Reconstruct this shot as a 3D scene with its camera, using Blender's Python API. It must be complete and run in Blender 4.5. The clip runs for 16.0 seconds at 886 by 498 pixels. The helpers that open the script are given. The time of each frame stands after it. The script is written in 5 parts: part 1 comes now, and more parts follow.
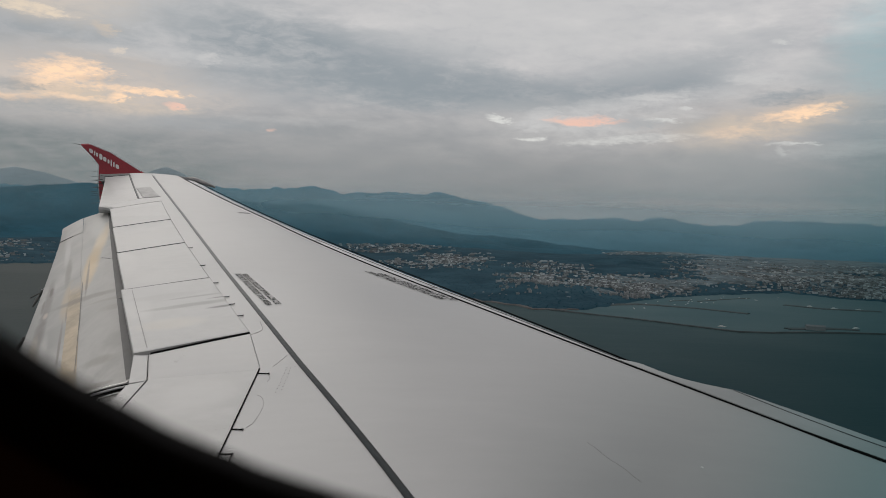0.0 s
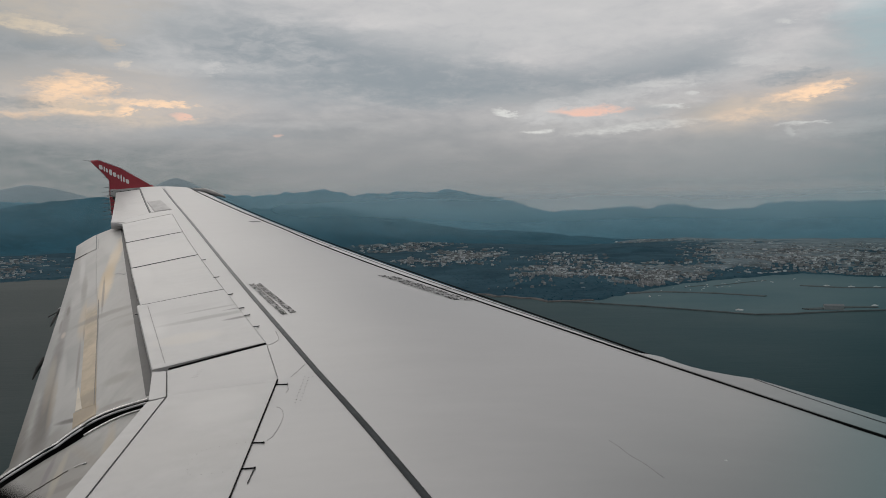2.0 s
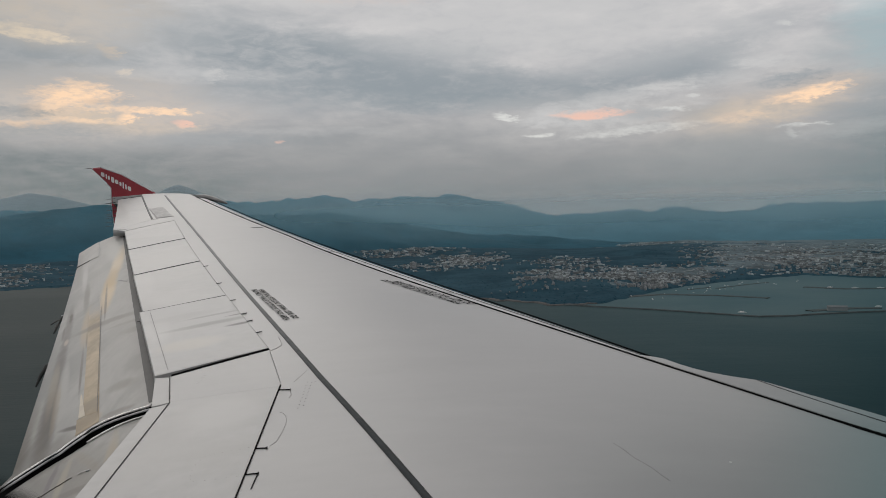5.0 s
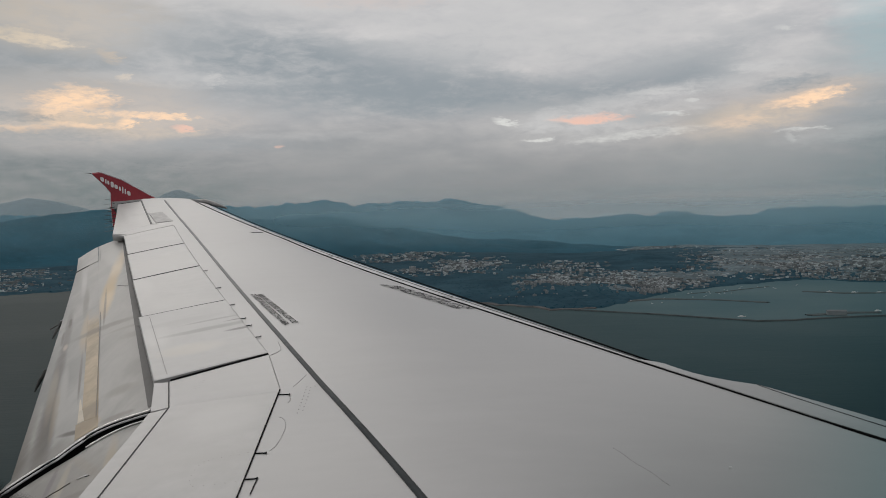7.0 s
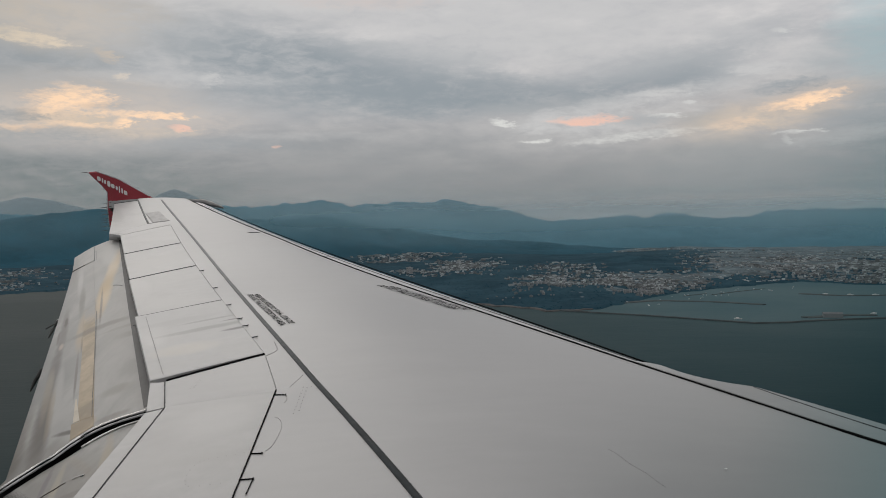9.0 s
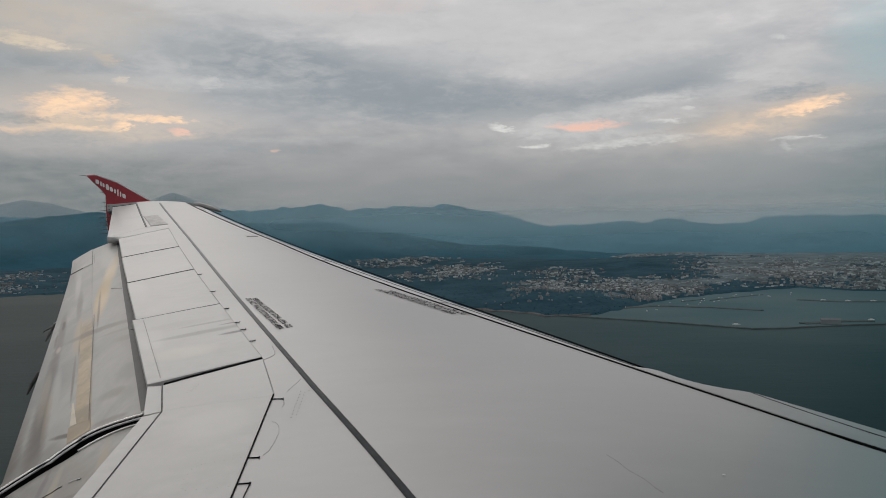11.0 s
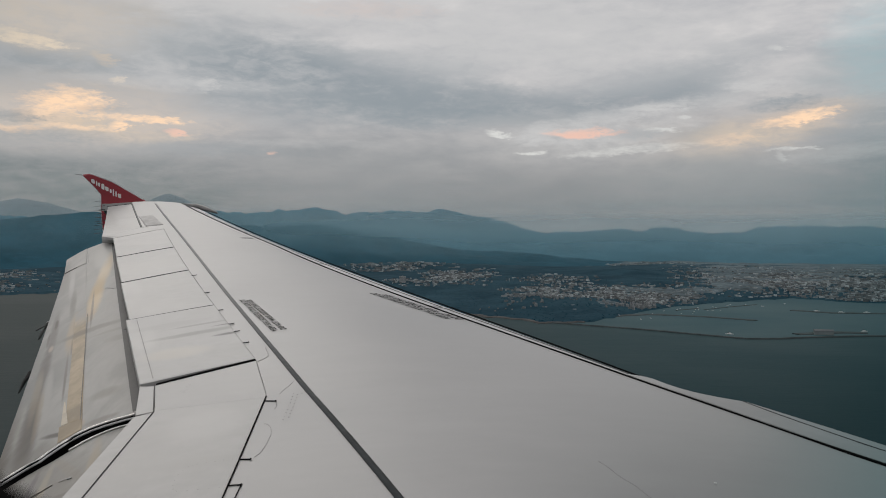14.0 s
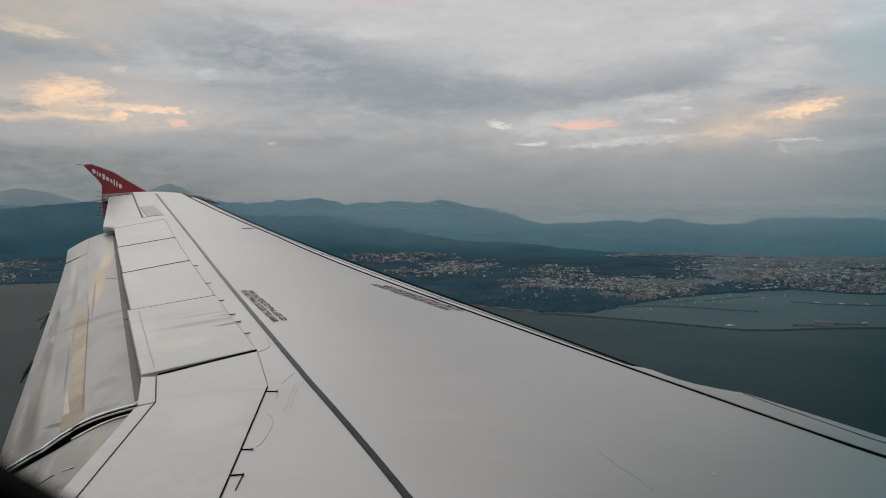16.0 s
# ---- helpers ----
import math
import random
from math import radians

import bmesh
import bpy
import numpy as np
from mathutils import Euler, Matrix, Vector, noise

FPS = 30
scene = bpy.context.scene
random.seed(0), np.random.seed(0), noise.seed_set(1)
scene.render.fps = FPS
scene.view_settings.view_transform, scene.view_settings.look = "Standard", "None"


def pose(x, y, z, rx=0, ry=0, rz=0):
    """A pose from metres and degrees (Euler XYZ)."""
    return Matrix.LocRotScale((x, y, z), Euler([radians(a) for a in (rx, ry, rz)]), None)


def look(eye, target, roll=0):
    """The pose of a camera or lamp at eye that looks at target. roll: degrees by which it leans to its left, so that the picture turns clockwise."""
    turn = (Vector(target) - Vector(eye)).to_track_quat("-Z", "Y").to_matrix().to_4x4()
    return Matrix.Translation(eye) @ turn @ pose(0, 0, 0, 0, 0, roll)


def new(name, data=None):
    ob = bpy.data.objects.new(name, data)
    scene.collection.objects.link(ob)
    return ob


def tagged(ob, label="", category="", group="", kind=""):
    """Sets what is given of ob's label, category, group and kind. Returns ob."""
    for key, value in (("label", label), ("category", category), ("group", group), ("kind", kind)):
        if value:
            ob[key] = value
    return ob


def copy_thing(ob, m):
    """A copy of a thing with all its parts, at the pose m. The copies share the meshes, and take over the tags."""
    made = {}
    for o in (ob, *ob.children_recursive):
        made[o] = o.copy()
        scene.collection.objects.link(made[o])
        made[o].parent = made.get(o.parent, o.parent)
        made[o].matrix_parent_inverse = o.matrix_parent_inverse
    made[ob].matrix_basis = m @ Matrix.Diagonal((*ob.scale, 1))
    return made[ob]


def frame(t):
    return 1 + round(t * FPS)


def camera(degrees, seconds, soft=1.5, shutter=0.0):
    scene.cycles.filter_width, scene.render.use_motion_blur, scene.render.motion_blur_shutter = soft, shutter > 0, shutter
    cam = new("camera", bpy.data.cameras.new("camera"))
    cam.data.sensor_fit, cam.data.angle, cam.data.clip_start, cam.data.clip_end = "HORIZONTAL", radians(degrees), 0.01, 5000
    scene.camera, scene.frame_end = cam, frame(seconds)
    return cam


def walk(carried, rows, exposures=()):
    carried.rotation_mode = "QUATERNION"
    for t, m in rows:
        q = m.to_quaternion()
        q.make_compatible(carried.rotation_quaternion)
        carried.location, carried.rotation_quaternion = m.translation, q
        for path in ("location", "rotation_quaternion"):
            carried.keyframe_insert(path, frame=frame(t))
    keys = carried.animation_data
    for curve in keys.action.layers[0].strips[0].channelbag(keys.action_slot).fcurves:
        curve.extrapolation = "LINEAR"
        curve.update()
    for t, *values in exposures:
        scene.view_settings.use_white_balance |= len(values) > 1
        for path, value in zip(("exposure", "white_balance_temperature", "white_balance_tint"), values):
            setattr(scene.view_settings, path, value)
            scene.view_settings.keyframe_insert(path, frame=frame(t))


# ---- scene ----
# ---- camera ----
cam = camera(56.3, 16.0, soft=0.72)
cam.data.dof.use_dof, cam.data.dof.focus_distance, cam.data.dof.aperture_fstop = True, 11.0, 6.3
ROWS = (
    (0.0, -0.0060, -0.0140, -0.0240, 87.8927, -2.2413, -5.0613),
    (0.5, -0.0060, -0.0160, -0.0220, 87.2974, -1.6151, -4.8488),
    (1.0, -0.0050, -0.0120, -0.0050, 87.2548, -0.6236, -4.6812),
    (1.5, -0.0040, -0.0100, 0.0000, 87.2786, 0.3252, -4.3366),
    (2.0, -0.0020, -0.0040, 0.0050, 87.6842, 0.5720, -4.3130),
    (2.5, 0.0000, 0.0000, 0.0000, 87.6524, 0.7629, -4.2452),
    (3.0, 0.0000, 0.0000, 0.0000, 87.8952, 1.1005, -4.1721),
    (3.5, 0.0000, 0.0000, 0.0000, 88.0750, 1.1539, -4.1562),
    (4.0, 0.0000, 0.0000, 0.0000, 87.9733, 1.1557, -4.1425),
    (6.5, 0.0000, 0.0000, 0.0000, 88.1695, 0.9507, -4.2434),
    (7.0, 0.0000, 0.0000, 0.0000, 88.3230, 1.1071, -4.2115),
    (7.5, 0.0000, 0.0000, 0.0000, 88.6242, 1.0776, -4.1927),
    (8.0, 0.0000, 0.0000, 0.0000, 88.4000, 1.0000, -4.3000),
    (8.5, 0.0000, 0.0000, 0.0000, 88.3368, 1.0052, -4.3594),
    (9.0, 0.0000, 0.0000, 0.0000, 88.3775, 0.8600, -4.4180),
    (11.5, 0.0000, 0.0000, 0.0000, 88.7642, 0.5548, -4.5669),
    (12.0, 0.0000, 0.0000, 0.0000, 88.8040, 0.4062, -4.6054),
    (12.5, 0.0000, 0.0000, 0.0000, 88.6439, 0.2370, -4.5958),
    (13.0, 0.0000, 0.0000, 0.0000, 88.3878, 0.2601, -4.7887),
    (13.5, 0.0000, 0.0000, 0.0000, 88.9666, -0.0500, -4.7979),
    (14.0, -0.0010, -0.0020, -0.0040, 89.0522, -0.2807, -4.8440),
    (14.5, -0.0020, -0.0040, -0.0080, 89.3491, -0.4098, -4.8385),
    (15.0, -0.0010, -0.0020, -0.0010, 88.7625, -0.3619, -4.8301),
    (15.5, -0.0040, -0.0100, 0.0000, 88.0336, -0.4848, -4.7276),
    (16.0, -0.0040, -0.0100, 0.0000, 88.4065, -0.4162, -4.8035),
)
walk(cam, [(t, pose(x, y, z, rx, ry, rz)) for t, x, y, z, rx, ry, rz in ROWS])

# ---- world: overcast evening sky ----
scene.view_settings.exposure = 0.0


class Nodes:
    """A short hand for node trees."""

    def __init__(self, tree):
        self.tree = tree
        tree.nodes.clear()

    def add(self, kind, **settings):
        n = self.tree.nodes.new(kind)
        for k, v in settings.items():
            if k == "op":
                n.operation = v
            elif k == "blend":
                n.blend_type = v
            elif k == "dtype":
                n.data_type = v
        return n

    def link(self, a, b):
        if isinstance(a, (int, float)):
            b.default_value = a
        elif isinstance(a, tuple):
            b.default_value = a if len(a) == len(b.default_value) else (*a, 1.0)
        else:
            self.tree.links.new(a, b)

    def math(self, op, a, b=0.0, c=0.0, clamp=False):
        n = self.add("ShaderNodeMath", op=op)
        n.use_clamp = clamp
        for v, s in zip((a, b, c), n.inputs):
            self.link(v, s)
        return n.outputs[0]

    def vec(self, x, y, z):
        n = self.add("ShaderNodeCombineXYZ")
        for v, s in zip((x, y, z), n.inputs):
            self.link(v, s)
        return n.outputs[0]

    def noise(self, vector, scale, detail=4.0, rough=0.55, distort=0.0):
        n = self.add("ShaderNodeTexNoise")
        self.link(vector, n.inputs["Vector"])
        n.inputs["Scale"].default_value = scale
        n.inputs["Detail"].default_value = detail
        n.inputs["Roughness"].default_value = rough
        n.inputs["Distortion"].default_value = distort
        return n.outputs["Fac"]

    def span(self, v, a, b, lo=0.0, hi=1.0, smooth=True):
        n = self.add("ShaderNodeMapRange")
        n.interpolation_type = "SMOOTHSTEP" if smooth else "LINEAR"
        for x, s in zip((v, a, b, lo, hi), n.inputs):
            self.link(x, s)
        return n.outputs[0]

    def mix(self, f, a, b, blend="MIX"):
        n = self.add("ShaderNodeMix", dtype="RGBA", blend=blend)
        self.link(f, n.inputs[0])
        self.link(a, n.inputs[6])
        self.link(b, n.inputs[7])
        return n.outputs[2]


SUN_AZ, SUN_EL = -22.0, 34.0       # degrees from straight outboard towards the tail, and above the horizon
world = bpy.data.worlds.new("world")
scene.world = world
world.use_nodes = True
w = Nodes(world.node_tree)
coord = w.add("ShaderNodeTexCoord").outputs["Generated"]
split = w.add("ShaderNodeSeparateXYZ")
w.link(coord, split.inputs[0])
AZ = w.math("MULTIPLY", w.math("ARCTAN2", split.outputs[0], split.outputs[1]), 57.2958)
EL = w.math("MULTIPLY", w.math("ARCSINE", split.outputs[2]), 57.2958)
# cloud sheets are seen at a low angle, so they run wide and flat; uneven drift of the edges
flat = w.vec(w.math("MULTIPLY", AZ, 0.05), w.math("MULTIPLY", EL, 0.17), 0.0)
fine = w.vec(w.math("MULTIPLY", AZ, 0.14), w.math("MULTIPLY", EL, 0.50), 3.0)
n_big = w.noise(flat, 1.0, 5.0, 0.55, 0.4)
n_mid = w.noise(fine, 1.0, 6.0, 0.6, 0.6)
n_two = w.noise(w.vec(w.math("MULTIPLY", AZ, 0.16), w.math("MULTIPLY", EL, 0.42), 9.0), 1.0, 6.0, 0.62, 0.3)
AZD = w.math("ADD", AZ, w.math("MULTIPLY", w.math("SUBTRACT", n_mid, 0.5), 5.0))
ELD = w.math("ADD", EL, w.math("MULTIPLY", w.math("SUBTRACT", n_two, 0.5), 2.0))
grey = w.mix(w.span(EL, 0.0, 14.0), (0.275, 0.278, 0.288), (0.560, 0.553, 0.563))
n_rag = w.noise(w.vec(w.math("MULTIPLY", AZ, 0.24), w.math("MULTIPLY", EL, 0.80), 5.0), 1.0, 7.0, 0.56, 0.25)
n_fray = w.noise(w.vec(w.math("MULTIPLY", AZ, 1.5), w.math("MULTIPLY", EL, 4.4), 7.0), 1.0, 7.0, 0.6, 0.3)
n_lump = w.noise(w.vec(w.math("MULTIPLY", AZ, 0.62), w.math("MULTIPLY", EL, 1.7), 11.0), 1.0, 5.0, 0.6, 0.5)
tone = w.math("ADD", w.math("MULTIPLY", w.math("SUBTRACT", n_big, 0.5), 0.34), w.math("MULTIPLY", w.math("SUBTRACT", n_mid, 0.5), 0.42))
tone = w.math("ADD", tone, w.math("MULTIPLY", w.math("SUBTRACT", n_rag, 0.5), 0.62))
tone = w.math("ADD", tone, w.math("MULTIPLY", w.math("SUBTRACT", n_lump, 0.5), 0.26))
tone = w.math("MULTIPLY", tone, w.span(EL, 0.5, 8.0, 0.22, 1.0))
sky = w.mix(1.0, grey, w.vec(w.math("ADD", 1.0, tone), w.math("ADD", 1.0, w.math("MULTIPLY", tone, 0.9)), w.math("ADD", 1.0, w.math("MULTIPLY", tone, 0.75))), "MULTIPLY")


def cloud_group():
    """One bank of cloud as a node group: an uneven ellipse of its own colour laid over the sky below it."""
    tree = bpy.data.node_groups.new("cloud_bank", "ShaderNodeTree")
    for key in ("A0", "E0", "A1", "E1", "Rag", "Fray", "Lump", "Raw", "Az", "El", "Cos", "Sin", "Ra", "Re", "RagShare", "FrayShare", "Outer", "Inner", "Strength"):
        tree.interface.new_socket(key, in_out="INPUT", socket_type="NodeSocketFloat")
    for key in ("Colour", "Sky"):
        tree.interface.new_socket(key, in_out="INPUT", socket_type="NodeSocketColor")
    tree.interface.new_socket("Sky", in_out="OUTPUT", socket_type="NodeSocketColor")
    g = Nodes(tree)
    gin = g.add("NodeGroupInput").outputs
    ease = g.math("SUBTRACT", 1.0, gin["Raw"])
    a0 = g.math("SUBTRACT", g.math("ADD", g.math("MULTIPLY", gin["A1"], ease), g.math("MULTIPLY", gin["A0"], gin["Raw"])), gin["Az"])
    e0 = g.math("SUBTRACT", g.math("ADD", g.math("MULTIPLY", gin["E1"], ease), g.math("MULTIPLY", gin["E0"], gin["Raw"])), gin["El"])
    a = g.math("DIVIDE", g.math("ADD", g.math("MULTIPLY", a0, gin["Cos"]), g.math("MULTIPLY", e0, gin["Sin"])), gin["Ra"])
    e = g.math("DIVIDE", g.math("SUBTRACT", g.math("MULTIPLY", e0, gin["Cos"]), g.math("MULTIPLY", a0, gin["Sin"])), gin["Re"])
    d = g.math("ADD", g.math("MULTIPLY", a, a), g.math("MULTIPLY", e, e))
    d = g.math("ADD", d, g.math("MULTIPLY", g.math("SUBTRACT", gin["Rag"], 0.5), gin["RagShare"]))
    d = g.math("ADD", d, g.math("MULTIPLY", g.math("SUBTRACT", gin["Fray"], 0.5), gin["FrayShare"]))
    f = g.math("MULTIPLY", g.span(d, gin["Outer"], gin["Inner"]), gin["Strength"])
    f = g.math("MULTIPLY", f, g.span(gin["Lump"], 0.30, 0.62, 0.62, 1.12), clamp=True)
    g.link(g.mix(f, gin["Sky"], gin["Colour"]), g.add("NodeGroupOutput").inputs[0])
    return tree


CLOUD = cloud_group()
# ragged small-scale drift for every outline
AZR = w.math("ADD", AZ, w.math("MULTIPLY", w.math("SUBTRACT", n_fray, 0.5), 1.8))
ELR = w.math("ADD", EL, w.math("MULTIPLY", w.math("SUBTRACT", n_lump, 0.5), 0.9))


def cloud(az, el, ra, re, colour, strength=1.0, tilt=0.0, hard=0.6, raw=0.0):
    """Lays one bank over the sky. tilt: degrees by which it rises to the right; raw: how little its outline drifts."""
    global sky
    n = w.add("ShaderNodeGroup")
    n.node_tree = CLOUD
    small = 1.0 if re < 0.5 else (0.5 if re < 1.0 else 0.2)
    for key, v in (("A0", AZR), ("E0", ELR), ("A1", AZD), ("E1", ELD), ("Rag", n_rag), ("Fray", n_fray), ("Lump", n_lump), ("Raw", raw), ("Az", az), ("El", el), ("Cos", math.cos(radians(tilt))), ("Sin", math.sin(radians(tilt))), ("Ra", ra), ("Re", re),
                   ("RagShare", 5.0 * (1.2 - small)), ("FrayShare", 6.5 * small), ("Outer", 1.0 + hard * 3.8), ("Inner", 1.0 - hard * 2.6), ("Strength", min(1.0, strength * 1.12)), ("Colour", colour), ("Sky", sky)):
        w.link(v, n.inputs[key])
    sky = n.outputs[0]


WARM, PINK, PALE = (1.06, 0.74, 0.50), (0.86, 0.56, 0.46), (0.70, 0.70, 0.68)
SLATE, BRIGHT, CREAM = (0.285, 0.322, 0.352), (0.58, 0.575, 0.575), (0.64, 0.535, 0.435)
cloud(-15.36, 13.60, 11.0, 1.8, (0.60, 0.58, 0.57), 0.5, 0, 0.9, 0.6)
cloud(-21.69, 10.79, 4.0, 3.0, (0.54, 0.50, 0.48), 0.4, 0, 0.9, 0.6)
cloud(-17.78, 11.73, 9.0, 3.6, BRIGHT, 0.4, 0, 0.9, 0.5)
cloud(-17.90, 7.55, 6.0, 1.3, (0.56, 0.52, 0.49), 0.4, 0, 0.9, 0.5)
cloud(-4.91, 10.85, 9.34, 1.63, SLATE, 0.8, -7, 0.8, 0.5)
cloud(5.86, 8.93, 6.61, 1.01, SLATE, 0.75, -2, 0.8, 0.5)
cloud(2.76, 9.66, 4.67, 1.17, SLATE, 0.5, 0, 0.8, 0.5)
cloud(-2.68, 8.56, 6.23, 0.93, SLATE, 0.4, 0, 0.8, 0.5)
cloud(8.95, 8.32, 4.67, 0.62, SLATE, 0.5, 2, 0.8, 0.6)
cloud(15.82, 8.88, 4.28, 0.54, SLATE, 0.5, 10, 0.8, 0.6)
cloud(-21.70, 10.39, 4.28, 1.32, SLATE, 0.6, -4, 0.8, 0.5)
cloud(-18.13, 11.16, 2.72, 0.78, SLATE, 0.3, 0, 0.8, 0.5)
cloud(-13.75, 8.75, 6.23, 0.62, SLATE, 0.25, 0, 0.8, 0.5)
cloud(19.52, 10.14, 3.70, 0.93, SLATE, 0.7, 6, 0.8, 0.5)
cloud(22.01, 9.54, 1.95, 0.86, SLATE, 0.6, 6, 0.7, 0.5)
cloud(25.15, 11.99, 2.33, 0.70, SLATE, 0.3, 0, 0.8, 0.5)
cloud(31.61, 9.64, 2.33, 1.48, SLATE, 0.6, 10, 0.8, 0.5)
cloud(-9.34, 12.85, 5.06, 1.17, SLATE, 0.22, 0, 0.9, 0.5)
cloud(2.02, 11.72, 4.67, 0.70, SLATE, 0.25, 0, 0.9, 0.5)
cloud(8.26, 13.54, 6.61, 1.79, BRIGHT, 0.55, 0, 0.9, 0.4)
cloud(16.61, 12.41, 5.84, 1.71, BRIGHT, 0.35, 0, 0.9, 0.4)
cloud(-5.57, 14.96, 3.50, 0.54, BRIGHT, 0.85, 0, 0.7, 0.6)
cloud(-0.62, 15.04, 3.50, 0.39, (0.62, 0.54, 0.51), 0.5, 0, 0.8, 0.6)
cloud(-21.62, 13.19, 3.95, 1.22, (0.70, 0.60, 0.51), 0.7, -8, 0.9, 0.4)
cloud(-22.28, 11.88, 1.88, 0.27, (0.84, 0.70, 0.55), 0.75, -7, 0.6, 0.8)
cloud(-20.87, 11.79, 0.91, 0.15, (0.84, 0.70, 0.55), 0.5, -10, 0.6, 0.8)
cloud(28.78, 9.68, 4.28, 0.93, BRIGHT, 0.45, 0, 0.9, 0.4)
cloud(25.30, 9.71, 1.25, 0.27, BRIGHT, 0.8, 0, 0.6, 0.7)
cloud(26.66, 11.94, 0.42, 0.12, PALE, 0.45, 0, 0.7, 0.8)
cloud(-15.39, 12.56, 3.50, 1.17, BRIGHT, 0.25, 0, 0.9, 0.4)
cloud(-15.70, 13.92, 1.82, 0.73, CREAM, 0.25, 0, 0.9, 0.4)
cloud(-17.40, 11.03, 0.55, 0.24, CREAM, 0.55, -20, 0.6, 0.8)
cloud(-16.56, 9.82, 0.37, 0.14, (0.84, 0.70, 0.55), 0.8, 15, 0.6, 0.85)
cloud(-13.02, 9.82, 4.47, 0.31, BRIGHT, 0.5, 0, 0.8, 0.6)
cloud(-10.98, 9.81, 0.54, 0.31, BRIGHT, 0.7, 0, 0.6, 0.7)
cloud(-19.54, 7.66, 4.67, 1.48, (0.64, 0.55, 0.48), 0.6, 0, 0.9, 0.6)
cloud(-15.37, 7.09, 3.89, 0.78, (0.58, 0.51, 0.46), 0.5, 0, 0.9, 0.6)
cloud(-23.06, 6.39, 2.33, 0.54, (0.58, 0.51, 0.46), 0.5, 0, 0.9, 0.6)
cloud(-19.02, 8.90, 1.09, 0.21, WARM, 0.5, -8, 0.7, 0.75)
cloud(-19.61, 8.19, 1.88, 0.48, WARM, 0.95, 0, 0.6, 0.75)
cloud(-20.65, 7.32, 1.36, 0.43, WARM, 0.7, 0, 0.6, 0.75)
cloud(-18.91, 6.98, 2.43, 0.42, CREAM, 0.7, 0, 0.7, 0.7)
cloud(-22.75, 6.40, 1.58, 0.15, WARM, 0.7, 3, 0.6, 0.8)
cloud(-18.91, 6.74, 1.52, 0.15, WARM, 0.55, 0, 0.6, 0.8)
cloud(-15.53, 7.44, 2.28, 0.16, WARM, 0.7, 0, 0.6, 0.8)
cloud(-13.79, 7.41, 0.73, 0.15, WARM, 0.6, 0, 0.6, 0.8)
cloud(-16.40, 6.99, 0.51, 0.24, WARM, 0.85, 18, 0.5, 0.85)
cloud(-13.10, 6.63, 0.58, 0.16, PINK, 0.9, 0, 0.5, 0.85)
cloud(-15.39, 6.29, 2.43, 0.30, CREAM, 0.4, 0, 0.7, 0.7)
cloud(-6.92, 5.46, 0.27, 0.11, PINK, 0.95, 0, 0.5, 0.92)
cloud(-3.88, 6.18, 3.70, 0.19, BRIGHT, 0.3, 0, 0.7, 0.75)
cloud(-22.97, 7.14, 1.87, 0.27, SLATE, 0.6, 0, 0.7, 0.75)
cloud(-22.30, 6.00, 3.70, 0.39, SLATE, 0.5, 2, 0.7, 0.7)
cloud(-11.34, 5.58, 5.06, 0.35, SLATE, 0.35, 0, 0.7, 0.7)
cloud(-17.55, 7.91, 1.17, 0.16, SLATE, 0.35, 0, 0.8, 0.8)
cloud(14.29, 6.70, 5.84, 1.01, (0.52, 0.51, 0.505), 0.55, 0, 0.9, 0.6)
cloud(25.46, 6.87, 5.45, 1.32, (0.56, 0.51, 0.475), 0.5, 5, 0.9, 0.6)
cloud(28.44, 7.64, 2.33, 0.54, (0.66, 0.53, 0.43), 0.5, 6, 0.9, 0.6)
cloud(12.86, 13.42, 8.56, 2.33, BRIGHT, 0.3, 0, 0.9, 0.6)
cloud(8.51, 6.96, 0.67, 0.15, PALE, 0.9, -8, 0.55, 0.85)
cloud(11.32, 6.96, 1.01, 0.51, BRIGHT, 0.75, 20, 0.6, 0.75)
cloud(14.29, 6.78, 3.50, 0.62, BRIGHT, 0.6, 0, 0.7, 0.7)
cloud(14.37, 6.96, 1.88, 0.24, PINK, 0.85, 0, 0.6, 0.8)
cloud(17.83, 5.81, 3.19, 0.21, PALE, 0.55, 4, 0.6, 0.8)
cloud(10.92, 5.68, 0.79, 0.09, PALE, 0.8, 0, 0.6, 0.88)
cloud(19.49, 7.03, 0.76, 0.14, PALE, 0.9, -6, 0.55, 0.85)
cloud(19.21, 8.52, 1.46, 0.14, PALE, 0.5, 0, 0.6, 0.8)
cloud(16.37, 8.04, 3.50, 0.39, BRIGHT, 0.55, 7, 0.7, 0.75)
cloud(21.01, 7.94, 0.34, 0.09, PALE, 0.6, 0, 0.6, 0.85)
cloud(18.02, 6.84, 1.17, 0.27, SLATE, 0.35, 0, 0.7, 0.8)
cloud(21.82, 6.80, 1.17, 0.35, SLATE, 0.4, 5, 0.7, 0.8)
cloud(22.87, 6.09, 1.88, 0.71, CREAM, 0.42, 3, 0.9, 0.7)
cloud(24.77, 6.70, 1.82, 0.68, CREAM, 0.42, 3, 0.9, 0.7)
cloud(27.29, 6.57, 1.82, 0.45, CREAM, 0.4, 4, 0.8, 0.7)
cloud(26.97, 7.33, 1.15, 0.25, WARM, 0.6, 3, 0.6, 0.8)
cloud(28.51, 7.64, 1.27, 0.26, WARM, 0.9, 7, 0.6, 0.7)
cloud(23.74, 6.33, 1.09, 0.25, WARM, 0.3, 4, 0.8, 0.75)
cloud(22.71, 8.84, 3.50, 0.31, BRIGHT, 0.4, 5, 0.8, 0.7)
